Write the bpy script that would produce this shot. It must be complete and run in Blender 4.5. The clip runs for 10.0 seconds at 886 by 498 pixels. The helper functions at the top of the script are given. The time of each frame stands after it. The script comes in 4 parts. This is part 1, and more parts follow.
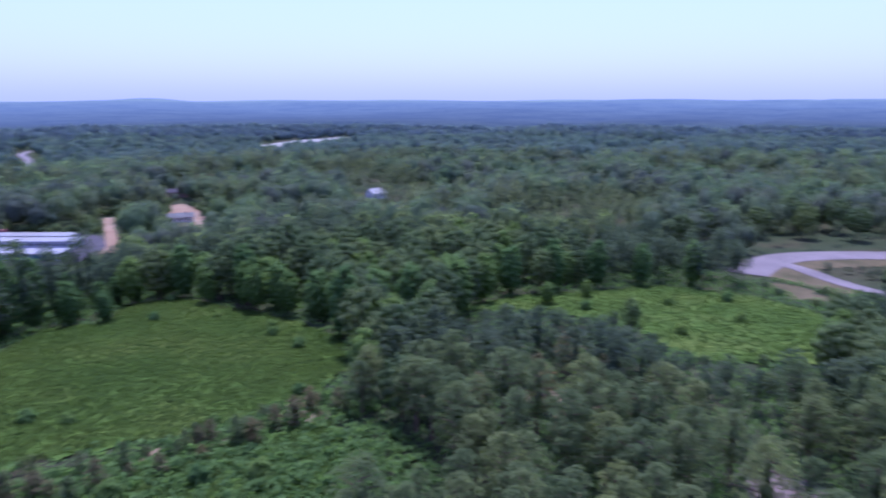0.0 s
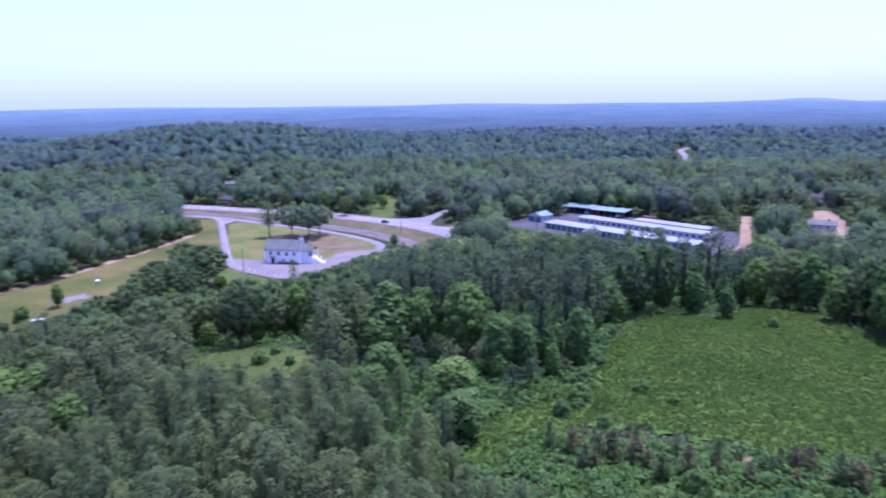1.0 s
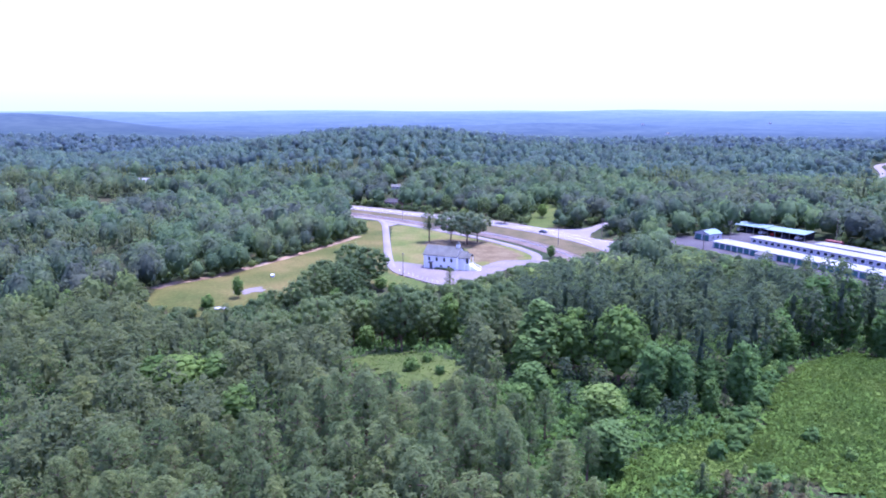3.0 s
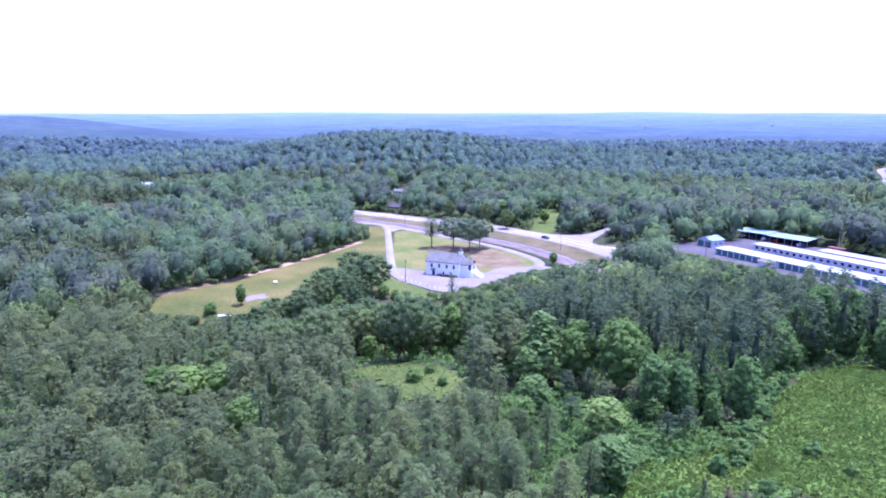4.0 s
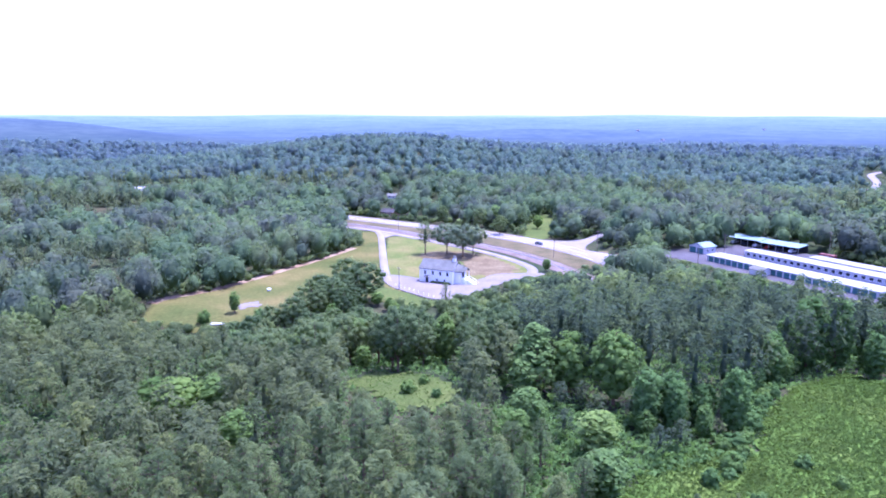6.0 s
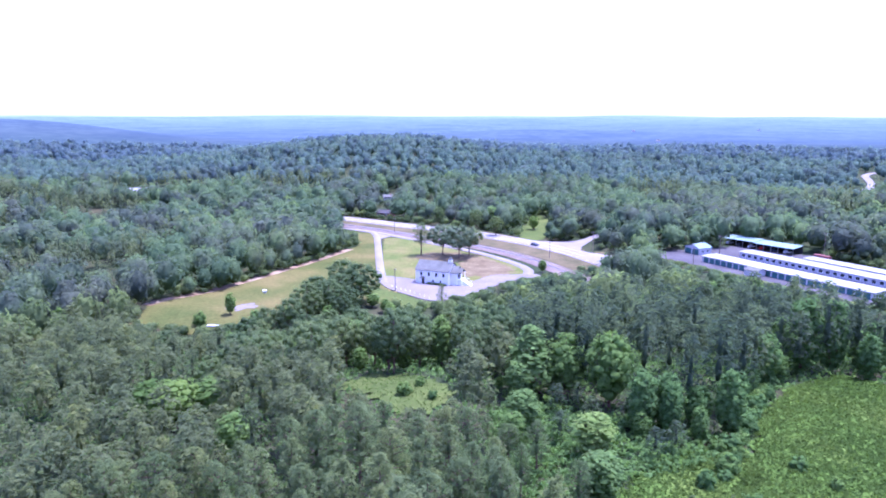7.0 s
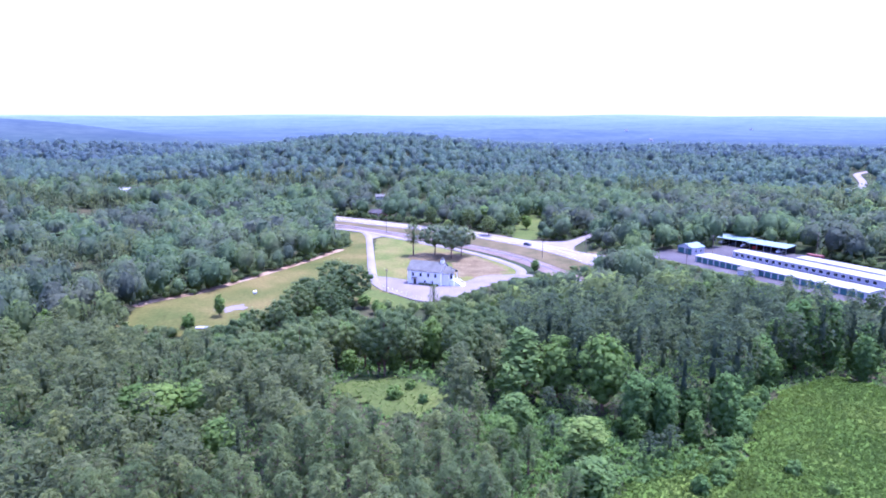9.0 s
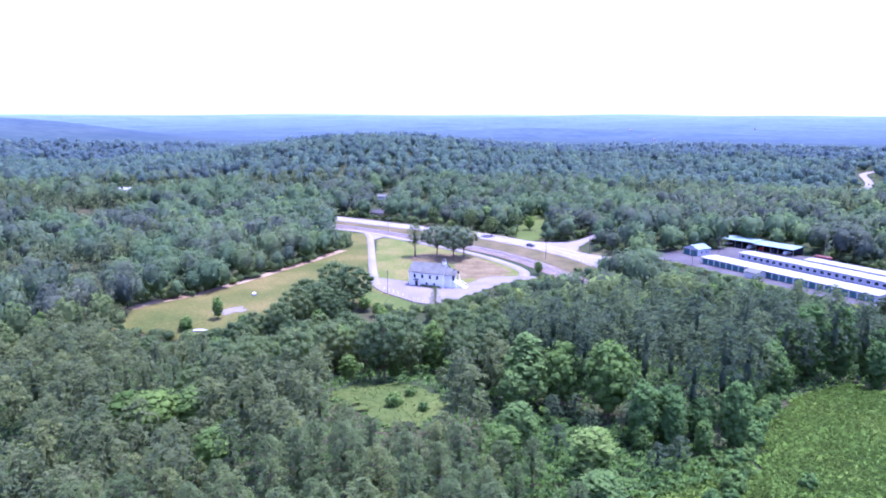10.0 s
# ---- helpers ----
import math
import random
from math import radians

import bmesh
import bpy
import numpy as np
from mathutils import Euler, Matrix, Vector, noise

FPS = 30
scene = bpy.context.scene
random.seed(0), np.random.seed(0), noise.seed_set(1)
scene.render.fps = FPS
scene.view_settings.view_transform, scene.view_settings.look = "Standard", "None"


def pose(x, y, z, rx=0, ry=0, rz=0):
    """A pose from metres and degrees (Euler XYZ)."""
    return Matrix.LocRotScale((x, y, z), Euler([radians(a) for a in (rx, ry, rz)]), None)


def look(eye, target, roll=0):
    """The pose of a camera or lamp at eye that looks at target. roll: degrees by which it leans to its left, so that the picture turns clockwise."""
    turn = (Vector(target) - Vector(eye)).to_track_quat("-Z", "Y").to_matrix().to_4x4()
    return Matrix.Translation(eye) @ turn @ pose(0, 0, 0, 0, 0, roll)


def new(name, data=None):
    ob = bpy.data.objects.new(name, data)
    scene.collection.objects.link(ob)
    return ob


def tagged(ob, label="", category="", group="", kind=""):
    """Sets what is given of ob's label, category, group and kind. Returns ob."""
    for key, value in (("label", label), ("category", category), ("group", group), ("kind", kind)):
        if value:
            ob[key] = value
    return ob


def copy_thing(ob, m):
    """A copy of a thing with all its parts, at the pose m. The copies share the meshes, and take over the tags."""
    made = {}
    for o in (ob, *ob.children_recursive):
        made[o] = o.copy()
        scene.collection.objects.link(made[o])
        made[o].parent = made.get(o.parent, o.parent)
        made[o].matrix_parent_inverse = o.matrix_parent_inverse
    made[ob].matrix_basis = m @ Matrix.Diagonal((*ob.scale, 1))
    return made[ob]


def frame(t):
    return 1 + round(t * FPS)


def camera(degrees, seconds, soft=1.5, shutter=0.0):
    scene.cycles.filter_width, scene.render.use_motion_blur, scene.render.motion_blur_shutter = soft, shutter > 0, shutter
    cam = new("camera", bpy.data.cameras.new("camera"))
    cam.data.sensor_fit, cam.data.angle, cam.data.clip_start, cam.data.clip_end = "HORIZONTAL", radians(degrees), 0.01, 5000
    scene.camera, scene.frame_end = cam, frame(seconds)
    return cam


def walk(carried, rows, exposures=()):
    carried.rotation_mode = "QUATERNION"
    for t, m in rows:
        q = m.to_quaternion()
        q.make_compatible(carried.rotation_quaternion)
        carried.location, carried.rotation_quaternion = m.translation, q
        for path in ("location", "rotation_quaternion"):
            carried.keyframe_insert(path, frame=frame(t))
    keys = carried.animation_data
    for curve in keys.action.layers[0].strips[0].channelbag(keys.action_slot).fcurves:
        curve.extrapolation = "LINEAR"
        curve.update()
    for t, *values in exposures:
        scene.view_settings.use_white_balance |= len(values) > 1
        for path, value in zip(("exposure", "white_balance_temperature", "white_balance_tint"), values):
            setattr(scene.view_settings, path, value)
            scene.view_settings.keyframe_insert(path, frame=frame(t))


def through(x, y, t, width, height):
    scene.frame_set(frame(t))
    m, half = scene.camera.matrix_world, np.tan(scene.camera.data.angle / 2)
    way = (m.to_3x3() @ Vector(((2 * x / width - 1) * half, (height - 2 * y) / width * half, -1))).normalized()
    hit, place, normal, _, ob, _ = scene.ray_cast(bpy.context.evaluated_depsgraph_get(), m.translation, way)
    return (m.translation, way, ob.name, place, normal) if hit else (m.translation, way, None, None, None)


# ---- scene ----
cam = camera(64.0, 10.0, soft=1.85, shutter=0.25)
PATH = [
    (0.0, (-1.10, 1.10, 62.30), (83.59, 50.04, 41.51), -0.04),
    (0.2, (-0.90, 1.18, 62.34), (73.10, 65.16, 41.58), -0.01),
    (0.4, (-0.70, 1.26, 62.38), (59.87, 78.08, 41.67), -0.05),
    (0.5, (-0.60, 1.30, 62.40), (53.57, 82.80, 41.83), -0.37),
    (0.7, (-0.38, 1.42, 62.44), (37.14, 91.83, 42.01), -0.13),
    (0.9, (-0.16, 1.54, 62.48), (22.71, 96.75, 42.19), -0.50),
    (1, (-0.05, 1.60, 62.50), (18.41, 97.78, 42.27), -0.70),
    (1.2, (0.13, 1.72, 62.54), (11.21, 99.04, 42.41), -0.42),
    (1.5, (0.40, 1.90, 62.60), (5.63, 99.74, 42.61), -0.33),
    (2.0, (0.56, 1.91, 63.03), (0.47, 99.94, 43.25), -0.18),
    (2.5, (0.62, 2.00, 63.82), (-2.16, 100.02, 44.21), -0.11),
    (4.0, (0.58, 1.96, 66.98), (-3.32, 100.01, 47.75), -0.07),
    (4.5, (0.47, 1.97, 67.67), (-3.21, 100.05, 48.55), -0.01),
    (5.0, (0.53, 1.94, 68.25), (-2.98, 100.05, 49.24), -0.03),
    (5.5, (0.45, 1.83, 68.69), (-2.79, 99.97, 49.72), 0.01),
    (7.0, (0.41, 1.56, 69.42), (-1.96, 99.74, 50.56), 0.05),
    (7.5, (0.50, 1.60, 69.38), (-1.61, 99.78, 50.49), 0.07),
    (8.0, (0.67, 1.72, 69.42), (-1.19, 99.90, 50.51), 0.07),
    (8.5, (0.73, 2.63, 69.36), (-0.86, 100.81, 50.43), 0.07),
    (9.0, (0.96, 3.90, 69.38), (-0.48, 102.07, 50.42), 0.04),
    (9.5, (1.12, 5.76, 69.38), (-0.37, 103.92, 50.37), 0.03),
    (10.0, (1.22, 8.17, 69.31), (-0.61, 106.33, 50.28), 0.06),
]
walk(cam, [(t, look(eye, target, roll)) for t, eye, target, roll in PATH],
     exposures=[(t, e, 4690, 48) for t, e in ((0.0, 1.08), (0.6, 1.28), (1.5, 1.62), (2.5, 1.84), (4.0, 2.16), (5.0, 2.23), (10.0, 2.22))])

# ---- light ----
SUN = Vector((0.26, 0.12, 1.0)).normalized()
world = bpy.data.worlds.new("world")
scene.world = world
world.use_nodes = True
wn, wl = world.node_tree.nodes, world.node_tree.links
sky = wn.new("ShaderNodeTexSky")
sky.sky_type, sky.sun_disc = "NISHITA", False
sky.sun_elevation, sky.sun_rotation = math.asin(SUN.z), math.atan2(SUN.x, SUN.y)
sky.air_density, sky.dust_density, sky.ozone_density, sky.altitude = 1.0, 2.5, 3.6, 0
# summer haze whitens the whole sky
haze = wn.new("ShaderNodeMix")
haze.data_type = "RGBA"
haze.inputs[0].default_value, haze.inputs[7].default_value = 0.65, (2.5, 2.8, 4.4, 1)
wl.new(sky.outputs[0], haze.inputs[6])
wl.new(haze.outputs[2], wn["Background"].inputs[0])
wn["Background"].inputs[1].default_value = 0.135
sun = new("sun", bpy.data.lights.new("sun", "SUN"))
sun.data.energy, sun.data.angle, sun.data.color = 2.9, radians(0.6), (1.0, 0.94, 0.70)
sun.matrix_world = look(SUN * 500, (0, 0, 0))

# ---- materials ----
def material(name, rough=0.8, metal=0.0):
    m = bpy.data.materials.new(name)
    m.use_nodes = True
    b = m.node_tree.nodes["Principled BSDF"]
    b.inputs["Roughness"].default_value, b.inputs["Metallic"].default_value = rough, metal
    b.inputs["Specular IOR Level"].default_value = 0.25
    return m, m.node_tree.nodes, m.node_tree.links, b


def noise_tex(n, l, scale, detail=4.0, vector=None):
    t = n.new("ShaderNodeTexNoise")
    t.inputs["Scale"].default_value, t.inputs["Detail"].default_value = scale, detail
    if vector:
        l.new(vector, t.inputs["Vector"])
    return t.outputs["Fac"]


def stops(n, l, fac, colours):
    r = n.new("ShaderNodeValToRGB")
    e = r.color_ramp.elements
    while len(e) < len(colours):
        e.new(0.5)
    for k, (at, c) in enumerate(colours):
        e[k].position, e[k].color = at, (*c, 1)
    l.new(fac, r.inputs[0])
    return r.outputs[0]


def blend(n, l, kind, fac, a, b):
    m = n.new("ShaderNodeMix")
    m.data_type, m.blend_type = "RGBA", kind
    for socket, v in ((m.inputs[0], fac), (m.inputs[6], a), (m.inputs[7], b)):
        if isinstance(v, (int, float)):
            socket.default_value = v
        elif isinstance(v, tuple):
            socket.default_value = (*v, 1)
        else:
            l.new(v, socket)
    return m.outputs[2]


def surface(name, low, mid, high, big=0.05, small=1.5, rough=0.85, bump=0.3, metal=0.0):
    """A weathered surface: broad patches and fine grain between three colours, with a little relief."""
    m, n, l, b = material(name, rough, metal)
    b.inputs["Specular IOR Level"].default_value = 0.04
    co = n.new("ShaderNodeTexCoord").outputs["Object"]
    wide = stops(n, l, noise_tex(n, l, big, 5, co), [(0.3, low), (0.5, mid), (0.7, high)])
    fine = noise_tex(n, l, small, 6, co)
    grain = stops(n, l, fine, [(0.25, (0.72, 0.72, 0.72)), (0.75, (1.2, 1.2, 1.2))])
    l.new(blend(n, l, "MULTIPLY", 1.0, wide, grain), b.inputs["Base Color"])
    p = n.new("ShaderNodeBump")
    p.inputs["Strength"].default_value, p.inputs["Distance"].default_value = bump, 0.1
    l.new(fine, p.inputs["Height"])
    l.new(p.outputs[0], b.inputs["Normal"])
    return m


def foliage(name, dark, light, other=None, through=0.56, mottle=1.0):
    """Leaves: each clump and each tree a little different, and light shining through."""
    m, n, l, b = material(name, 0.75)
    b.inputs["Specular IOR Level"].default_value = 0.06
    island = n.new("ShaderNodeNewGeometry").outputs["Random Per Island"]
    tree = n.new("ShaderNodeObjectInfo").outputs["Random"]
    c = stops(n, l, island, [(0.0, tuple(0.4 * d + 0.6 * v for d, v in zip(dark, light))), (0.5, tuple(v * 0.88 for v in light)), (1.0, tuple(v * 1.0 for v in light))])
    if other:
        co = n.new("ShaderNodeTexCoord").outputs["Object"]
        c = blend(n, l, "MIX", stops(n, l, noise_tex(n, l, 0.035, 3, co), [(0.42, (0, 0, 0)), (0.62, (1, 1, 1))]), c,
                  stops(n, l, island, [(0.0, tuple(v * 0.72 for v in other)), (1.0, other)]))
    one = n.new("ShaderNodeAttribute")
    one.attribute_name = "tone"
    c = blend(n, l, "MULTIPLY", 1.0, c, stops(n, l, one.outputs["Fac"], [(0.0, (1.0, 1.0, 1.0)), (0.03, (0.70, 0.76, 0.82)), (0.5, (1.0, 1.0, 1.0)), (0.85, (1.06, 1.05, 1.0)), (1.0, (1.25, 1.2, 0.95))]))
    spot = n.new("ShaderNodeTexCoord").outputs["Object"]
    fine = noise_tex(n, l, 4.5, 3, spot)
    c = blend(n, l, "MULTIPLY", 1.0, c, stops(n, l, fine, [(0.3, (0.84, 0.86, 0.88)), (0.52, (1.0, 1.0, 1.0)), (0.7, (1.1, 1.1, 1.06))]))
    clump = noise_tex(n, l, 0.9, 3, spot)
    c = blend(n, l, "MULTIPLY", mottle, c, stops(n, l, clump, [(0.32, (0.76, 0.79, 0.82)), (0.52, (1.0, 1.0, 1.0)), (0.68, (1.14, 1.13, 1.06))]))
    bump = n.new("ShaderNodeBump")
    bump.inputs["Strength"].default_value, bump.inputs["Distance"].default_value = 0.2, 0.12
    l.new(fine, bump.inputs["Height"])
    l.new(bump.outputs[0], b.inputs["Normal"])
    tone = stops(n, l, tree, [(0.0, (0.75, 0.8, 0.8)), (0.5, (1.0, 1.0, 1.0)), (1.0, (1.25, 1.15, 1.0))])
    c = blend(n, l, "MULTIPLY", 1.0, c, tone)
    l.new(c, b.inputs["Base Color"])
    t = n.new("ShaderNodeBsdfTranslucent")
    l.new(blend(n, l, "MULTIPLY", 1.0, c, (1.1, 1.15, 0.8)), t.inputs[0])
    mix = n.new("ShaderNodeMixShader")
    mix.inputs[0].default_value = through
    l.new(b.outputs[0], mix.inputs[1])
    l.new(t.outputs[0], mix.inputs[2])
    l.new(mix.outputs[0], n["Material Output"].inputs[0])
    return m


def plain(name, colour, rough=0.6, metal=0.0, vary=0.12, scale=2.0):
    """Paint or metal with slight dirt."""
    m, n, l, b = material(name, rough, metal)
    co = n.new("ShaderNodeTexCoord").outputs["Object"]
    g = stops(n, l, noise_tex(n, l, scale, 6, co), [(0.3, tuple(v * (1 - 2 * vary) for v in colour)), (0.7, colour)])
    l.new(g, b.inputs["Base Color"])
    return m


PINE = foliage("pine_needles", (0.074, 0.096, 0.042), (0.146, 0.190, 0.078), through=0.6)
YARDOAK = foliage("churchyard_oak_leaves", (0.090, 0.116, 0.070), (0.176, 0.220, 0.130), through=0.6)
OAK = foliage("oak_leaves", (0.076, 0.106, 0.048), (0.150, 0.204, 0.088), through=0.66)
BRIGHT = foliage("bright_leaves", (0.096, 0.154, 0.038), (0.164, 0.250, 0.064))
PALE = foliage("pale_poplar_leaves", (0.105, 0.165, 0.050), (0.190, 0.282, 0.084))
VINE = foliage("vine_leaves", (0.062, 0.108, 0.034), (0.124, 0.212, 0.064))
SCRUB = foliage("dry_scrub", (0.105, 0.092, 0.050), (0.184, 0.162, 0.082))
WOODS = foliage("woods_leaves", (0.064, 0.100, 0.054), (0.120, 0.180, 0.092), other=(0.110, 0.136, 0.104))
# hillside leaves: some blue distance haze is mixed into the base colour
HAZED_HILLWOODS = foliage("haze_tinted_hill_leaves", (0.084, 0.124, 0.100), (0.128, 0.188, 0.150), other=(0.116, 0.156, 0.144))
PLANTATION = foliage("plantation_pine_needles", (0.074, 0.090, 0.044), (0.132, 0.164, 0.078), through=0.6)
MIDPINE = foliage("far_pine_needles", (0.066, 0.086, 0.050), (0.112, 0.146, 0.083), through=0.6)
# far leaves: base colour painted bluer still, in place of haze
HAZED_FARWOODS = foliage("haze_tinted_far_leaves", (0.082, 0.120, 0.128), (0.134, 0.188, 0.200), other=(0.122, 0.160, 0.186))
KUDZU = foliage("meadow_leaves", (0.050, 0.086, 0.016), (0.075, 0.121, 0.024), other=(0.096, 0.142, 0.028), mottle=0.3)
BARK = surface("bark", (0.085, 0.058, 0.040), (0.145, 0.098, 0.068), (0.210, 0.150, 0.110), 0.8, 6, 0.95, 0.5)
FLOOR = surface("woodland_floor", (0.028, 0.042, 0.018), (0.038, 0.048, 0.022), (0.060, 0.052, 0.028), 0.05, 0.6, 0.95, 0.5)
MEADOW = surface("meadow_ground", (0.054, 0.094, 0.016), (0.069, 0.116, 0.019), (0.103, 0.139, 0.026), 0.06, 3.0, 0.9, 0.3)
FIELD = surface("dry_grass", (0.054, 0.066, 0.017), (0.086, 0.085, 0.024), (0.132, 0.106, 0.038), 0.045, 0.9, 0.95, 0.3)
HAY = surface("pale_stubble", (0.26, 0.25, 0.22), (0.31, 0.30, 0.26), (0.36, 0.34, 0.30), 0.02, 0.4, 0.95, 0.3)
GRASS = surface("green_grass", (0.052, 0.074, 0.019), (0.072, 0.092, 0.023), (0.102, 0.111, 0.031), 0.06, 0.8, 0.95, 0.3)
LAWN = surface("mown_lawn", (0.069, 0.093, 0.021), (0.107, 0.112, 0.032), (0.145, 0.123, 0.047), 0.06, 0.8, 0.95, 0.3)
VERGE = surface("brown_verge", (0.063, 0.059, 0.027), (0.093, 0.078, 0.039), (0.122, 0.098, 0.053), 0.1, 1.1, 0.95, 0.4)
CLAY = surface("red_clay", (0.190, 0.120, 0.072), (0.236, 0.164, 0.104), (0.270, 0.210, 0.145), 0.1, 1.0, 0.95, 0.4)
PAVED = surface("bleached_asphalt", (0.166, 0.146, 0.143), (0.192, 0.168, 0.165), (0.214, 0.188, 0.184), 0.05, 2.0, 0.9, 0.1)
GRAVEL = surface("pale_gravel", (0.137, 0.117, 0.113), (0.161, 0.139, 0.132), (0.188, 0.160, 0.154), 0.08, 2.5, 0.95, 0.3)
YARD = surface("asphalt_yard", (0.059, 0.054, 0.059), (0.074, 0.068, 0.073), (0.092, 0.085, 0.090), 0.1, 2.0, 0.9, 0.1)
BALLAST = surface("railway_ballast", (0.109, 0.084, 0.068), (0.137, 0.106, 0.090), (0.166, 0.130, 0.116), 0.15, 3.0, 0.95, 0.5)
PAINT = plain("road_paint", (0.698, 0.715, 0.715), 0.7)
WHITE = plain("white_siding", (0.688, 0.696, 0.696), 0.55, vary=0.05)
TRIM = plain("white_trim", (0.763, 0.784, 0.784), 0.5, vary=0.04)
SHINGLE = surface("grey_shingles", (0.096, 0.095, 0.088), (0.120, 0.119, 0.111), (0.144, 0.142, 0.132), 0.3, 4, 0.9, 0.4)
STRAW = surface("brown_bare_earth", (0.092, 0.068, 0.036), (0.128, 0.098, 0.054), (0.160, 0.128, 0.072), 0.15, 1.2, 0.95, 0.4)
DARKROOF = surface("dark_shingles", (0.047, 0.042, 0.047), (0.063, 0.057, 0.063), (0.084, 0.076, 0.084), 0.3, 4, 0.9, 0.4)
TIN = plain("white_metal_roof", (0.283, 0.275, 0.251), 0.35, 0.1, 0.1, 0.3)
BLUETIN = plain("blue_grey_metal_roof", (0.177, 0.245, 0.245), 0.6, 0.0, 0.12, 0.4)
CREAM = plain("pale_metal_wall", (0.428, 0.421, 0.428), 0.5, vary=0.08)
DOORGREEN = plain("green_rollup_door", (0.047, 0.127, 0.127), 0.45)
GLASS = plain("dark_window", (0.028, 0.034, 0.034), 0.08, vary=0.05)
DARK = plain("dark_interior", (0.028, 0.029, 0.029), 0.9)
POLE = plain("weathered_pole", (0.205, 0.165, 0.130), 0.9)
WIRE = plain("wire", (0.028, 0.029, 0.029), 0.6)
RUST = plain("red_brown_paint", (0.186, 0.064, 0.061), 0.7)
STEEL = plain("dull_steel", (0.326, 0.343, 0.343), 0.45, 0.8)
BRICK = plain("brown_brick", (0.270, 0.165, 0.125), 0.9)
TYRE = plain("tyre_rubber", (0.028, 0.029, 0.029), 0.9)

# ---- land ----
def ramp(v, a, b):
    t = np.clip((v - a) / (b - a), 0.0, 1.0)
    return t * t * (3 - 2 * t)


def height(x, y):
    """The lie of the land: a wooded rise in front, level ground at the church and the highway, a hill behind; the
    plains rise to the horizon, and far knolls are shaped, to fit the camera's view.
    """
    x, y = np.asarray(x, float), np.asarray(y, float)
    r = np.hypot(x, y)
    front = (3.0 + 9.0 * ramp(x, -75, 0)) * (1 - ramp(y, 140, 208)) - 6.0 * np.exp(-((y - 212) / 17) ** 2) * (1 - ramp(x, 15, 60)) - 4.0 * ramp(-x, 60, 200) * (1 - ramp(y, 190, 260))
    store = 5.5 * ramp(x, 62, 90) * ramp(y, 140, 250) * (1 - ramp(y, 420, 560))
    east = -5.0 * ramp(x, 140, 260) * (1 - ramp(y, 120, 260))
    back = ramp(y, 480, 950) * (1 - ramp(y, 1050, 1500))
    hill = back * (26 * np.exp(-((x + 110) / 175) ** 2) + 10 * ramp(-x, 400, 620) + 2 + 5 * ramp(x, 0, 400))
    west = 10 * ramp(-x, 140, 420) * ramp(y, 120, 420) * (1 - ramp(y, 560, 880))
    far = 40 * ramp(r, 1500, 4700) ** 0.9
    knoll = 45 * np.exp(-((x + 925) / 290) ** 2 - ((y - 1430) / 230) ** 2)
    ridge = 17 * np.exp(-((x - 190) / 300) ** 2 - ((y - 1880) / 140) ** 2)
    knob = 17 * np.exp(-((x - 2790) / 170) ** 2 - ((y - 3560) / 200) ** 2)
    roll = ramp(r, 1300, 2600) * (4 * np.sin(x / 310 + 1.3) * np.sin(y / 420 + 0.4) + 3 * np.sin(x / 170 - y / 260))
    return front + store + east + hill + west + far + knoll + ridge + knob + roll


MEADOW_MAIN = [(49, 111), (56, 128), (72, 147), (87, 157), (94, 144), (108, 158), (117, 149), (117, 130), (117, 112), (113, 92), (99, 80), (84, 77), (70, 81), (59, 90), (42, 102)]
MEADOW_LOBE = [(25, 103), (38, 115), (50, 119), (49, 106), (37, 95), (22, 86), (18, 93)]
MEADOW_LOW = [(26, 78), (36, 88), (52, 82), (63, 76), (80, 69), (70, 52), (50, 52)]
MEADOW_EAST = [(146, 80), (167, 72), (181, 58), (200, 46), (202, 21), (190, 4), (149, 2), (137, 20), (142, 30), (156, 44)]
GLADE = [(-26, 153), (-21, 162), (-9, 155), (-2, 147), (0, 139), (-6, 130), (-13, 133), (-22, 145)]
SAND = [(257, 30), (280, 19), (298, -14), (275, -14), (258, 8), (242, 3), (233, -4), (226, -12), (222, 0), (230, 14), (240, 24)]
SOIL = [(228, 22), (223, 8), (209, 2), (205, 10)]
FIELD_CHURCH = [(-62, 415), (-53, 372), (-69, 327), (-86, 292), (-99, 267), (-113, 257), (-112, 232), (-88, 226), (-64, 236), (-48, 248), (-28, 256), (-20, 264), (-34, 290), (-43, 364), (-47, 408)]
LAWN_CHURCH = [(-42, 392), (-33, 398), (-12, 372), (10, 347), (27, 326), (32, 306), (20, 298), (8, 290), (-2, 282), (-18, 288), (-23, 294), (-32, 296), (-36, 323)]
LOT = [(-35, 296), (-31, 300), (-23, 296), (-18, 293), (-4, 286), (5, 288), (14, 303), (22, 303), (33, 306), (37, 301), (24, 294), (14, 282), (1, 263), (-10, 257), (-21, 269), (-30, 279)]
YARD_STORE = [(88, 318), (96, 334), (118, 336), (132, 346), (164, 318), (182, 276), (172, 252), (146, 236), (138, 238), (101, 302)]
LOT_STRIP = [(-37, 283), (-31, 278), (-21.5, 268), (-11, 256.5), (-3, 259), (-6, 251), (-16, 247), (-27, 254), (-35, 264), (-41, 276)]
SHED_STRIP = [(101, 300), (106, 303), (146, 233), (158, 239), (172, 236), (160, 222), (144, 224), (132, 236)]
CLEARING_FAR = [(33, 388), (37, 429), (46, 462), (56, 490), (60, 470), (54, 428), (50, 402), (44, 384)]
BARE_EAST = [(212, 250), (224, 254), (238, 274), (250, 292), (262, 318), (252, 320), (238, 300), (224, 285), (208, 262)]
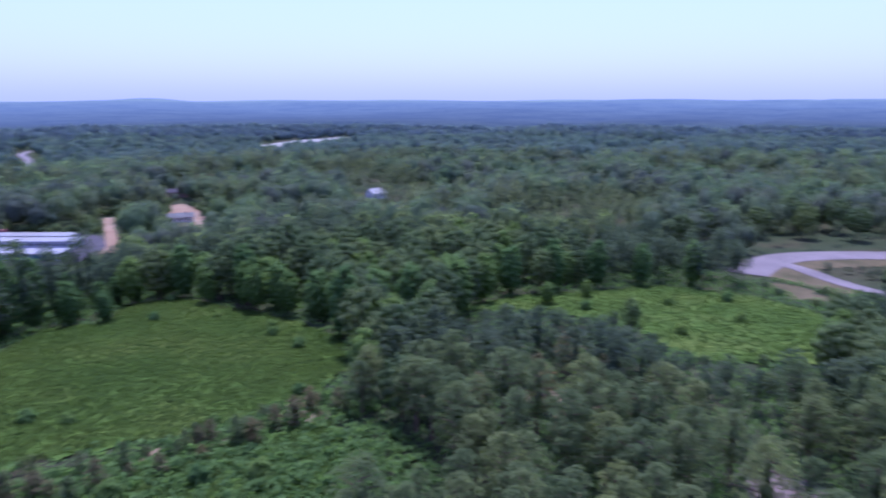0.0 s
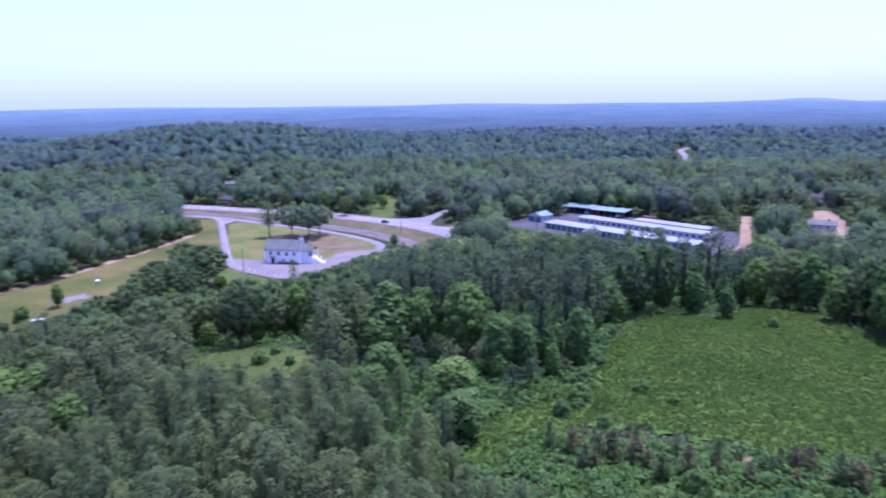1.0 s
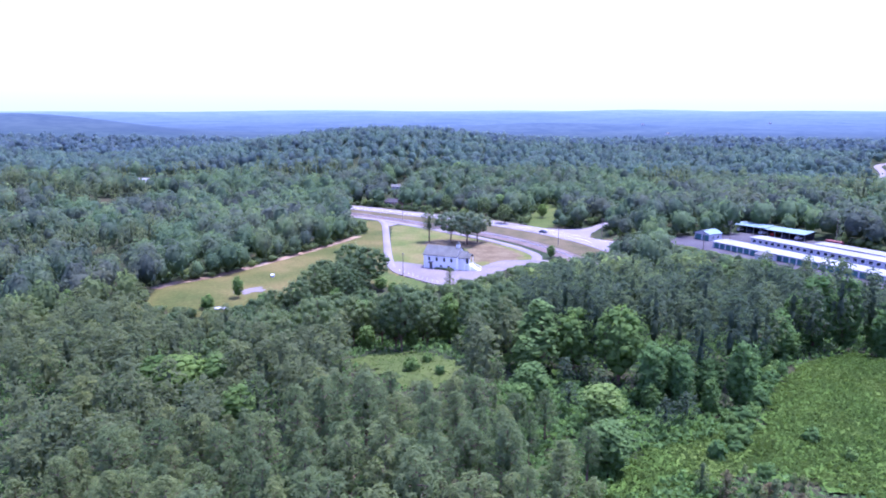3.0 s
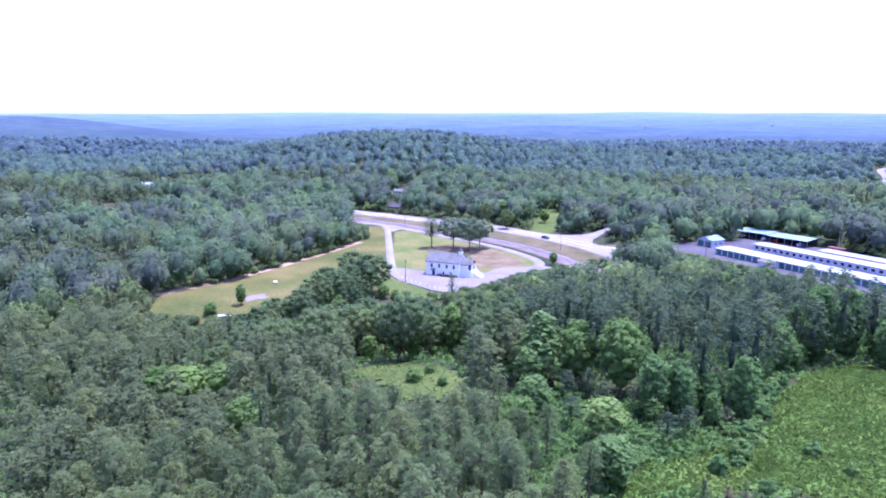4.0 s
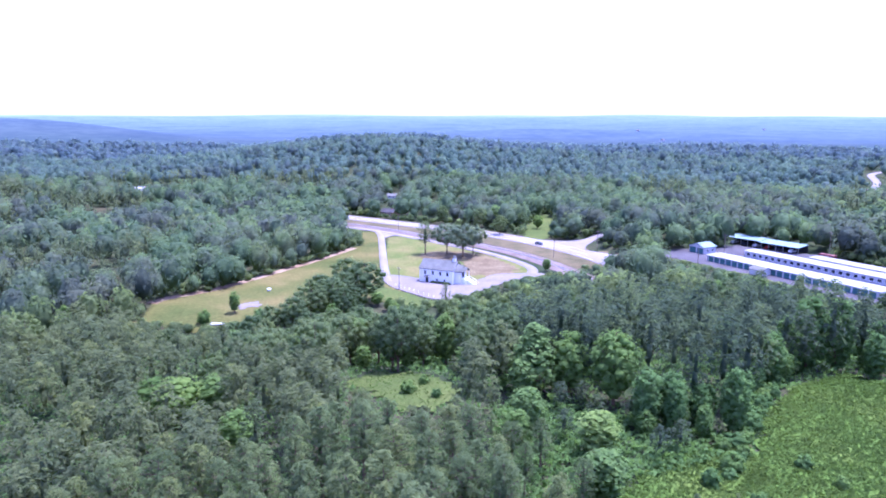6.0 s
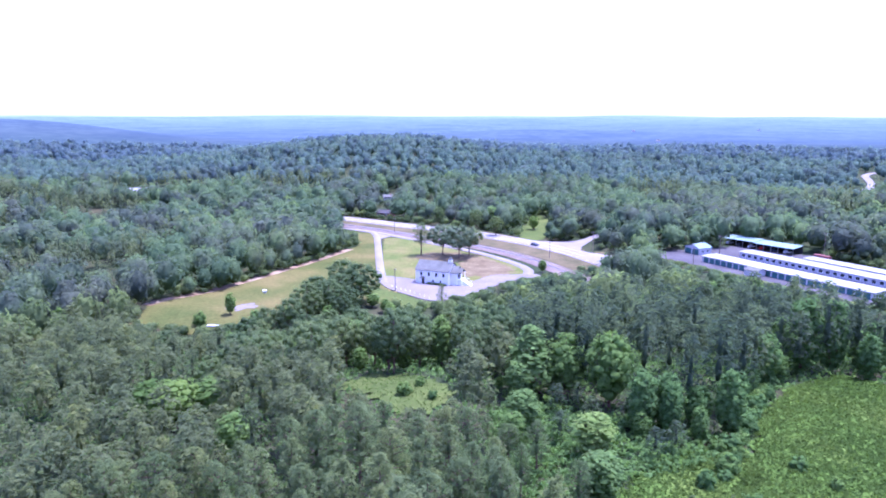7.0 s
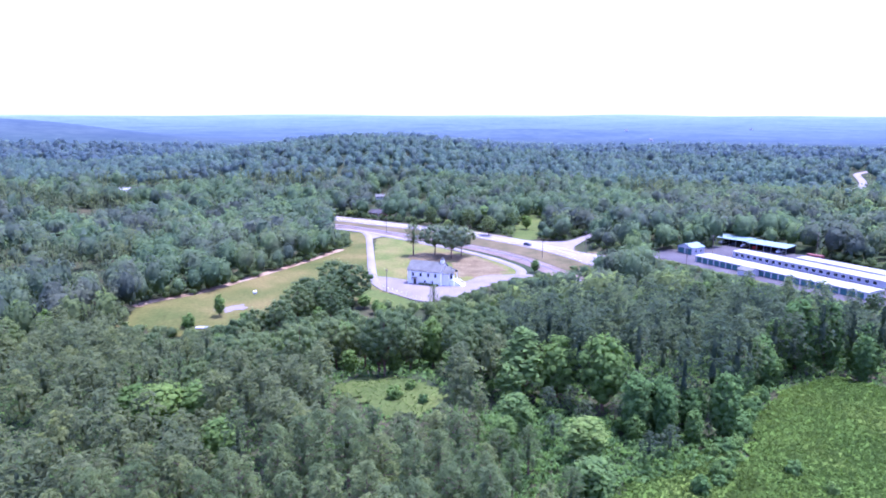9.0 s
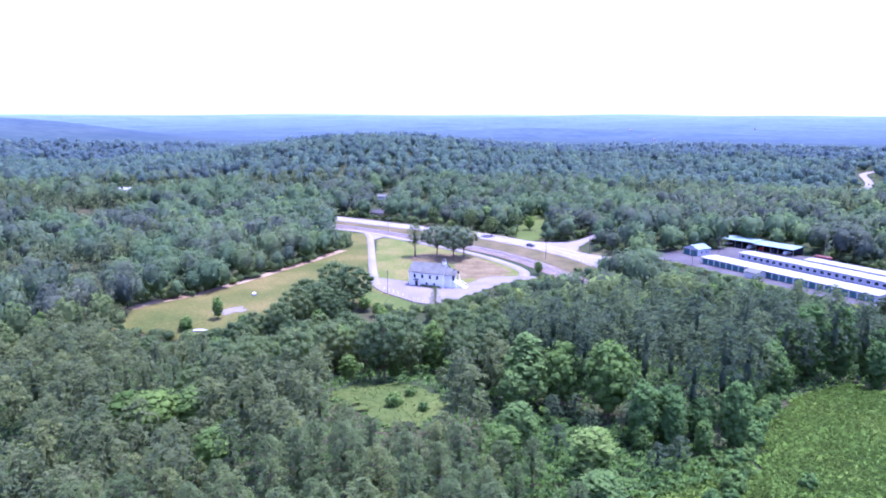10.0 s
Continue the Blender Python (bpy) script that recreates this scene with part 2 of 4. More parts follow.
TRACK_EAST = [(160, 240), (168, 247), (178, 262), (212, 312), (206, 316), (170, 262)]
HIGHWAY = [(-140, 507), (-76, 468), (-35, 439), (7, 413), (31, 389), (48, 368), (60, 350), (72, 322)]
SERVICE = [(-100, 442), (-66, 424), (-49, 413), (-32, 396), (-12, 376), (9, 354), (24, 332), (32, 314), (30, 303)]
RAILWAY = [(-140, 480), (-66, 436), (-33, 408), (6, 374), (28, 348), (42, 322), (62, 270)]
DRIVE = [(-51, 413), (-47, 400), (-44, 378), (-40, 348), (-35.5, 313), (-31, 287)]
ROADS_OPEN = [(-75, 430), (-79, 477), (7, 425), (50, 388), (74, 394), (70, 330), (50, 318), (33, 302), (-45, 402)]
TRACK_OPEN = [(156, 240), (164, 237), (216, 310), (207, 315)]
FAR_ROAD = [(470, 800), (429, 768), (408, 720), (385, 670), (347, 621)]
FAR_ROAD_OPEN = [(420, 770), (438, 764), (420, 718), (394, 664), (355, 614), (340, 624), (378, 674), (400, 722)]
FAR_FIELD = [(640, 622), (672, 660), (760, 690), (880, 692), (868, 652), (760, 636)]
RED_EAST = [(104, 31), (106, 38), (104, 47), (108, 48), (111, 40), (109, 31)]
GREY_EAST = [(86, 2), (89, 8), (96, 9), (99, 4), (95, -2), (90, -3)]
FRONT_OPEN = [(14, 92), (24, 62), (48, 44), (74, 44), (84, 60), (64, 76), (40, 90)]
JUNCTION = [(20, 397), (34, 393), (44, 386), (54, 384), (66, 388), (80, 395), (83, 389), (72, 381), (65, 371), (62, 358), (63, 345), (70, 328), (60, 335), (46, 360)]


def inside(poly, x, y):
    x, y = np.asarray(x, float), np.asarray(y, float)
    hit = np.zeros(x.shape, bool)
    for (ax, ay), (bx, by) in zip(poly, poly[1:] + poly[:1]):
        cross = (ay > y) != (by > y)
        hit ^= cross & (x < (bx - ax) * (y - ay) / ((by - ay) or 1e-9) + ax)
    return hit


def near_line(line, x, y):
    """The distance from points to a line of several legs."""
    best = np.full(np.shape(x), 1e9)
    for (ax, ay), (bx, by) in zip(line, line[1:]):
        dx, dy = bx - ax, by - ay
        t = np.clip(((x - ax) * dx + (y - ay) * dy) / (dx * dx + dy * dy), 0, 1)
        best = np.minimum(best, np.hypot(x - ax - t * dx, y - ay - t * dy))
    return best


def from_arrays(name, verts, faces, mat, smooth=False):
    """A mesh from an (n, 3) array and an (m, k) array of corners."""
    me = bpy.data.meshes.new(name)
    verts, faces = np.asarray(verts, np.float32), np.asarray(faces, np.int32)
    extra, verts = verts[:, 3:], np.ascontiguousarray(verts[:, :3])
    k = faces.shape[1]
    me.vertices.add(len(verts))
    me.vertices.foreach_set("co", verts.ravel())
    me.loops.add(faces.size)
    me.loops.foreach_set("vertex_index", faces.ravel())
    me.polygons.add(len(faces))
    me.polygons.foreach_set("loop_start", np.arange(len(faces), dtype=np.int32) * k)
    if smooth:
        me.polygons.foreach_set("use_smooth", np.ones(len(faces), bool))
    me.update(calc_edges=True)
    if extra.shape[1]:
        # rounded shading for leaf clumps, and a tone for each tree of a wood
        me.polygons.foreach_set("use_smooth", np.ones(len(faces), bool))
        me.attributes.new("custom_normal", "FLOAT_VECTOR", "POINT").data.foreach_set("vector", np.ascontiguousarray(extra[:, :3]).ravel())
        if extra.shape[1] > 3:
            me.attributes.new("tone", "FLOAT", "POINT").data.foreach_set("value", np.ascontiguousarray(extra[:, 3]))
    me.materials.append(mat)
    return me


def part(name, bm, mat, parent=None, label=""):
    """Links a bmesh, or a ready mesh, as one object under a thing."""
    if isinstance(bm, bmesh.types.BMesh):
        me = bpy.data.meshes.new(name)
        bm.to_mesh(me)
        bm.free()
        me.materials.append(mat)
    else:
        me = bm
    ob = new(name, me)
    ob.parent = parent
    if label:
        ob["label"] = label
    return ob


def smooth_line(line, step=4.0):
    """The line of several legs, rounded and sampled evenly."""
    p = np.array(line, float)
    for _ in range(3):
        q = np.empty((2 * len(p) - 2, 2))
        q[0::2], q[1::2] = 0.75 * p[:-1] + 0.25 * p[1:], 0.25 * p[:-1] + 0.75 * p[1:]
        p = np.vstack([p[:1], q, p[-1:]])
    d = np.concatenate([[0], np.cumsum(np.hypot(*np.diff(p, axis=0).T))])
    s = np.linspace(0, d[-1], max(2, int(d[-1] / step)))
    return np.stack([np.interp(s, d, p[:, 0]), np.interp(s, d, p[:, 1])], 1)


def ribbon(name, line, offsets, lifts, mat, kind="structure", label="", category="", parent=None):
    """A strip along a line: side offsets in metres with a lift over the land at each."""
    c = smooth_line(line)
    t = np.gradient(c, axis=0)
    t /= np.linalg.norm(t, axis=1)[:, None]
    nrm = np.stack([-t[:, 1], t[:, 0]], 1)
    rows = []
    for o, up in zip(offsets, lifts):
        p = c + nrm * o
        rows.append(np.column_stack([p, height(p[:, 0], p[:, 1]) + up]))
    v, k = np.concatenate(rows), len(c)
    f = [(r * k + i, r * k + k + i, r * k + k + i + 1, r * k + i + 1) for r in range(len(rows) - 1) for i in range(k - 1)]
    f = [q[::-1] for q in f] if offsets[0] < offsets[-1] else f
    ob = part(name, from_arrays(name, v, f, mat), None, parent)
    return tagged(ob, label, category, "", kind) if not parent else ob


def area(name, poly, mat, up, label, category):
    """A level area with a smooth outline and a small edge."""
    p = np.array(poly, float)
    for _ in range(3):
        q = np.roll(p, -1, 0)
        p = np.stack([0.75 * p + 0.25 * q, 0.25 * p + 0.75 * q], 1).reshape(-1, 2)
    bm = bmesh.new()
    z = float(np.mean(height(p[:, 0], p[:, 1]))) + up
    top = bm.faces.new([bm.verts.new((a, b, z)) for a, b in p])
    made = bmesh.ops.extrude_face_region(bm, geom=[top])
    bmesh.ops.translate(bm, verts=[g for g in made["geom"] if isinstance(g, bmesh.types.BMVert)], vec=(0, 0, -0.5))
    bmesh.ops.recalc_face_normals(bm, faces=bm.faces[:])
    bmesh.ops.triangulate(bm, faces=bm.faces[:])
    return tagged(part(name, bm, mat), label, category, "", "structure")


def sheet(name, poly, mat, up=0.15, step=2.0, ragged=1.0, label="", category="ground", lumps=0.0):
    """A patch of ground draped on the land, with an uneven edge."""
    p = np.array(poly, float)
    xs = np.arange(p[:, 0].min() - 3, p[:, 0].max() + 3, step)
    ys = np.arange(p[:, 1].min() - 3, p[:, 1].max() + 3, step)
    gx, gy = np.meshgrid(xs, ys, indexing="ij")
    rng = np.random.default_rng(len(poly))
    gx, gy = gx + rng.normal(0, 0.12 * step, gx.shape), gy + rng.normal(0, 0.12 * step, gx.shape)
    wob = ragged * (np.sin(gx * 0.9 + gy * 0.37) + np.sin(gy * 1.1 - gx * 0.53))
    cx = (gx[:-1, :-1] + gx[1:, 1:]) / 2 + wob[:-1, :-1] * 0.8
    cy = (gy[:-1, :-1] + gy[1:, 1:]) / 2 + wob[1:, 1:] * 0.8
    ok = inside(poly, cx, cy)
    ids = np.arange(gx.size).reshape(gx.shape)
    f = np.stack([ids[:-1, :-1][ok], ids[1:, :-1][ok], ids[1:, 1:][ok], ids[:-1, 1:][ok]], 1)
    used, inv = np.unique(f, return_inverse=True)
    wave = lumps * (np.sin(gx * 1.3 + 2 * np.sin(gy * 0.7)) * np.sin(gy * 1.1 + 2 * np.sin(gx * 0.5)) + 1) + rng.uniform(0, 0.35 * lumps + 1e-9, gx.shape)
    v = np.column_stack([gx.ravel(), gy.ravel(), (height(gx, gy) + up + wave).ravel()])[used]
    return tagged(part(name, from_arrays(name, v, inv.reshape(f.shape), mat, True), None), label, category, "", "structure")


# the ground: one sheet out to the horizon
rad = np.concatenate([[0.0], np.geomspace(6, 4950, 150)])
ang = np.linspace(0, 2 * np.pi, 289)[:-1]
gx, gy = np.outer(rad, np.cos(ang)), np.outer(rad, np.sin(ang))
vid = np.arange(gx.size).reshape(gx.shape)
nxt = np.roll(vid, -1, 1)
gf = np.stack([vid[:-1].ravel(), vid[1:].ravel(), nxt[1:].ravel(), nxt[:-1].ravel()], 1)
gv = np.column_stack([gx.ravel(), gy.ravel(), height(gx.ravel(), gy.ravel())])
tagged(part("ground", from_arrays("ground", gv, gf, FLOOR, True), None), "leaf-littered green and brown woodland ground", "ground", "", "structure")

# the plains beyond the last woods, with haze painted as a glowing colour
m, n, l, b = material("painted_haze", 1.0)
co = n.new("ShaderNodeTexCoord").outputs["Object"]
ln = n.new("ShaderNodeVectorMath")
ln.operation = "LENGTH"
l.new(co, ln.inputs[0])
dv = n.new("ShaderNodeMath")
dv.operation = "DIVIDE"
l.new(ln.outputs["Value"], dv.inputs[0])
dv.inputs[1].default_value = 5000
# the glow brightens with distance from the origin, as painted haze
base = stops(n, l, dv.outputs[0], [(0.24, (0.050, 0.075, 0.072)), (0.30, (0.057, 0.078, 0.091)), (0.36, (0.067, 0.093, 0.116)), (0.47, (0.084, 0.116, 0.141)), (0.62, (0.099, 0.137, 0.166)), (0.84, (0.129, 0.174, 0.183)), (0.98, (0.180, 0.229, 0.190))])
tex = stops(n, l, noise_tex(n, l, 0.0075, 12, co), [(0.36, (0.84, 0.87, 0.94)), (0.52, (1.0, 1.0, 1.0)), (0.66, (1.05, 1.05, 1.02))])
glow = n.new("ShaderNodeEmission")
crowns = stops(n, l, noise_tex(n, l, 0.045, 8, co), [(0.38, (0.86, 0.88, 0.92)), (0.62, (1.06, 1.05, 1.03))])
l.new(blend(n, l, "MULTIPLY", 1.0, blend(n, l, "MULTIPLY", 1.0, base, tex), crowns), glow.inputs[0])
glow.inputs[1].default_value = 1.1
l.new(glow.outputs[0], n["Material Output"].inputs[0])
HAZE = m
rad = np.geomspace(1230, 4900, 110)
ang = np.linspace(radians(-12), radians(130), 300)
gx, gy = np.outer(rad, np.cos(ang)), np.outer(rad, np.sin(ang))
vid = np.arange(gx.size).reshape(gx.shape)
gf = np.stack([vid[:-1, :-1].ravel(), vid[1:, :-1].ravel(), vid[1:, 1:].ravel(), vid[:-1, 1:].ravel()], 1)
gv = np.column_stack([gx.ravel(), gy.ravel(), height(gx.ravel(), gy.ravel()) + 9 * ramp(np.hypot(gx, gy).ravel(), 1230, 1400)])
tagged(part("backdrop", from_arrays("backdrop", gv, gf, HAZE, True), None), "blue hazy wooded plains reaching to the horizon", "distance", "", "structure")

sheet("meadow", MEADOW_MAIN, MEADOW, 0.12, 1.0, 1.2, lumps=0.22, label="bright green meadow overgrown with low vines", category="meadow")
sheet("meadow", MEADOW_LOBE, MEADOW, 0.12, 1.0, 1.2, lumps=0.22, label="green grassy lobe of the overgrown meadow", category="meadow")
sheet("meadow", MEADOW_LOW, MEADOW, 0.12, 1.0, 1.2, lumps=0.22, label="green weedy strip below the scrubby pines", category="meadow")
sheet("meadow", MEADOW_EAST, MEADOW, 0.12, 1.0, 1.2, lumps=0.22, label="sunlit green meadow beside the sand lot", category="meadow")
sheet("glade", GLADE, GRASS, 0.12, 1.0, 1.2, lumps=0.12, label="small yellow-green glade among the trees", category="glade")
sheet("field", FIELD_CHURCH, FIELD, 0.15, 1.0, 0.8, label="dry mown grass field beside the church drive", category="field")
sheet("lawn", LAWN_CHURCH, LAWN, 0.19, 1.0, 0.3, label="patchy dry lawn under the churchyard trees", category="lawn")
sheet("bare_soil", [(-22, 338), (-18, 351), (-4, 353), (9, 347), (8, 334), (-4, 328), (-14, 330)], STRAW, 0.23, 0.7, 1.0, label="brown bare earth in the shade of the churchyard trees", category="soil")
sheet("lawn", LOT_STRIP, GRASS, 0.17, 1.0, 0.4, label="green grass strip below the gravel parking lot", category="lawn")
sheet("lawn", SHED_STRIP, GRASS, 0.1, 1.2, 0.5, label="yellow-green grass strip before the storage sheds", category="lawn")
sheet("bare_soil", [(8, 346), (18, 331), (25, 316), (23, 304), (10, 298), (2, 302), (0, 318), (1, 332)], STRAW, 0.24, 0.7, 1.6, label="brown worn patch in the dry church lawn", category="soil")
sheet("rubble_patch", [(-83, 247), (-77, 254), (-72, 252), (-74, 247), (-80, 244)], GRAVEL, 0.24, 0.5, 1.2, label="pale patch of rubble in the dry field", category="rubble")
area("parking_lot", LOT, GRAVEL, 0.26, label="pale gravel parking lot round the white church", category="parking lot")
sheet("pavement", YARD_STORE, YARD, 0.12, label="grey asphalt yard between storage sheds", category="yard")
sheet("clearing", CLEARING_FAR, GRASS, label="small sunlit grass clearing beyond the highway", category="clearing")
sheet("sand_lot", SAND, VERGE, 0.16, 1.5, 0.6, label="tan graded ground inside the sandy turning loop", category="ground")
ribbon("sand_road", [(236, 27), (254, 25), (270, 20), (284, 4), (294, -16)], [6.5, -6.5], [0.3, 0.3], GRAVEL, label="broad white sandy road", category="road")
ribbon("sand_road", [(262, 22), (254, 12), (242, 4), (232, -5), (222, -20)], [3.2, -3.2], [0.34, 0.34], GRAVEL, label="narrow white sandy road bending away", category="road")
sheet("bare_soil", RED_EAST, CLAY, 0.2, 0.8, 1.0, label="strip of red bare clay among the pines", category="soil")
sheet("bare_soil", GREY_EAST, BALLAST, 0.2, 0.8, 1.0, label="patch of pale grey stony ground among young trees", category="soil")
sheet("bare_soil", SOIL, VERGE, 0.2, label="patch of tan bare soil", category="soil")
sheet("bare_soil", BARE_EAST, CLAY, 0.2, label="bare clay yard among houses and trees", category="soil")
ribbon("track", TRACK_EAST[:4], [2.2, -2.2], [0.2, 0.2], CLAY, label="pale dirt track between trees", category="track")
for sx, sy in ((57, 84), (67, 78.5), (80, 71), (94, 62)):
    sheet("bare_soil", [(sx - 3, sy + 0.6), (sx, sy + 1.4), (sx + 3, sy - 0.4), (sx + 1, sy - 1.6), (sx - 2, sy - 1.0)], CLAY, 0.5, 0.4, 0.5, label="patch of bare red clay between scrubby young pines", category="soil")
ribbon("road_edge", [(-114, 250), (-112, 257), (-99, 268), (-86, 293), (-69, 328), (-56, 360)], [2.3, -2.0], [0.25, 0.25], CLAY, label="strip of bare red clay along the field edge", category="soil")
ribbon("verge", HIGHWAY, [10, 6, 2, -2, -6, -10, -14, -18, -22], [0.10] * 9, VERGE, label="brown grass verge beside the highway", category="verge")
ribbon("highway", HIGHWAY, [7, 6.9, 3, -3, -6.9, -7], [0.16, 0.32, 0.32, 0.32, 0.32, 0.16], PAVED, label="pale bleached asphalt highway with painted lines", category="road")
for o in (5.2, -5.2, 0.15, -0.15):
    ribbon("road_line", HIGHWAY, [o + 0.07, o - 0.07], [0.335, 0.335], PAINT, label="painted highway line", category="road line")
sheet("road_junction", JUNCTION, PAVED, 0.26, 0.7, 0.0, label="pale asphalt junction mouth of a side road", category="road")
ribbon("railway_bed", RAILWAY, [5.5, 3.5, -3.5, -5.5], [0.16, 0.5, 0.5, 0.16], BALLAST, label="grey ballast bed of a railway line", category="railway")
for o in (0.72, -0.72):
    ribbon("rail", RAILWAY, [o + 0.07, o + 0.07, o - 0.07, o - 0.07], [0.5, 0.66, 0.66, 0.5], STEEL, label="dull steel railway rail", category="rail")
ribbon("service_road", SERVICE, [2.3, 2.2, -2.2, -2.3], [0.16, 0.32, 0.32, 0.16], PAVED, label="narrow pale service road along the railway", category="road")
ribbon("driveway", DRIVE, [1.8, 1.7, -1.7, -1.8], [0.16, 0.34, 0.34, 0.16], PAVED, label="pale asphalt church driveway", category="driveway")
sheet("drive_mouth", [(-59, 421), (-47, 410), (-36, 400.5), (-39.5, 399), (-43, 392), (-46.5, 391), (-48.5, 402), (-53, 412), (-61, 418.5)], PAVED, 0.3, 0.5, 0.0, label="flared pale asphalt mouth of the church drive", category="driveway")
ribbon("far_road", FAR_ROAD, [3.5, -3.5], [0.5, 0.5], PAVED, label="distant pale road curving through the woods", category="road")
sheet("far_field", FAR_FIELD, HAY, 1.0, 6, 2, label="distant pale harvested field", category="field")

# ---- trees ----
def leaf_cards(rng, centres, radii, count, size, up=0.35, narrow=1.0, heart=None):
    """Folded leaf clumps scattered on the skins of many small blobs; each clump stands alone."""
    k = rng.integers(0, len(centres), count)
    d = rng.normal(size=(count, 3))
    d[:, 2] = d[:, 2] + up
    d /= np.linalg.norm(d, axis=1)[:, None]
    c = centres[k] + d * radii[k] * rng.uniform(0.7, 1.08, count)[:, None]
    nrm = d + rng.normal(0, 0.32, (count, 3))
    if heart is not None:
        out = c - np.array(heart)
        nrm = nrm * 0.7 + out / (np.linalg.norm(out, axis=1)[:, None] + 1e-6)
    nrm /= np.linalg.norm(nrm, axis=1)[:, None]
    a = np.cross(nrm, rng.normal(size=(count, 3)))
    a /= np.linalg.norm(a, axis=1)[:, None]
    b = np.cross(nrm, a)
    s = (size * rng.uniform(0.6, 1.35, count))[:, None]
    j = rng.uniform(0.6, 1.2, (3, count, 1))
    v = np.stack([c - a * s * j[0] - nrm * s * 0.15, c + a * s * j[1] * 0.8 + b * s * narrow * 0.5, c + b * s * narrow * j[2] * rng.choice([-1, 1], (count, 1)) + nrm * s * 0.2], 1)
    soft = 0.55 * d + rng.normal(0, 0.15, (count, 3))
    if heart is not None:
        soft += 0.75 * out / (np.linalg.norm(out, axis=1)[:, None] + 1e-6)
    soft /= np.linalg.norm(soft, axis=1)[:, None]
    face = np.cross(v[:, 1] - v[:, 0], v[:, 2] - v[:, 0])
    back = (face * soft).sum(1) < 0
    v[back] = v[back][:, ::-1]
    return np.concatenate([v, np.repeat(soft[:, None], 3, 1)], 2).reshape(-1, 6)


def core(centre, rx, rz, rng):
    """The shaded inside of a crown: a lumpy closed body of twenty faces."""
    g = (1 + 5 ** 0.5) / 2
    p = np.array([(-1, g, 0), (1, g, 0), (-1, -g, 0), (1, -g, 0), (0, -1, g), (0, 1, g), (0, -1, -g), (0, 1, -g), (g, 0, -1), (g, 0, 1), (-g, 0, -1), (-g, 0, 1)]) / 1.9
    q = p / np.linalg.norm(p, axis=1)[:, None]
    p = p * rng.uniform(0.8, 1.15, (12, 1)) * np.array([rx, rx, rz]) + np.array(centre)
    p = np.concatenate([p, q], 1)
    f = [(0, 11, 5), (0, 5, 1), (0, 1, 7), (0, 7, 10), (0, 10, 11), (1, 5, 9), (5, 11, 4), (11, 10, 2), (10, 7, 6), (7, 1, 8),
         (3, 9, 4), (3, 4, 2), (3, 2, 6), (3, 6, 8), (3, 8, 9), (4, 9, 5), (2, 4, 11), (6, 2, 10), (8, 6, 7), (9, 8, 1)]
    return p[np.array(f).ravel()]


def leaves(v):
    return np.arange(len(v)).reshape(-1, 3)


def tube(bm, a, b, ra, rb, sides=6):
    a, b = Vector(a), Vector(b)
    z = (b - a).normalized()
    x = z.orthogonal().normalized()
    y = z.cross(x)
    rings = []
    for p, r in ((a, ra), (b, rb)):
        rings.append([bm.verts.new(p + (x * math.cos(t) + y * math.sin(t)) * r) for t in (2 * math.pi * i / sides for i in range(sides))])
    for i in range(sides):
        j = (i + 1) % sides
        bm.faces.new((rings[0][i], rings[0][j], rings[1][j], rings[1][i]))
    bm.faces.new(rings[1])
    bm.faces.new(rings[0][::-1])


def pine_shape(rng, h, width, bare, tufts, cards, size):
    """Blobs of a loblolly pine: rising branches with many small needle tufts round a tapering crown."""
    cs, rs, limbs = [], [], []
    for i in range(tufts):
        u = (i + rng.uniform(0, 1)) / tufts
        z = h * (bare + (0.98 - bare) * u)
        reach = width * (1 - u) ** 0.48 * (0.5 + 0.5 * min(1, u * 3.5)) * rng.uniform(0.3, 1.08)
        t = i * 2.4 + rng.uniform(-0.6, 0.6)
        p = (reach * math.cos(t), reach * math.sin(t), z + reach * 0.22)
        cs.append(p)
        rs.append(rng.uniform(0.7, 1.2) * (0.6 + 0.4 * (1 - u)) * width * 0.2 + 0.16)
        if i % 4 == 0 and reach > 0.6:
            limbs.append(((0, 0, z - 0.4), p))
    v = leaf_cards(rng, np.array(cs), np.array(rs)[:, None], cards, size, 0.6, 0.38, (0, 0, h * (bare + 0.12)))
    inner = [core((0, 0, h * (bare + (1 - bare) * a)), width * b, h * (1 - bare) * 0.2, rng) for a, b in ((0.28, 0.15), (0.55, 0.11))]
    return np.concatenate([v, *inner]), limbs


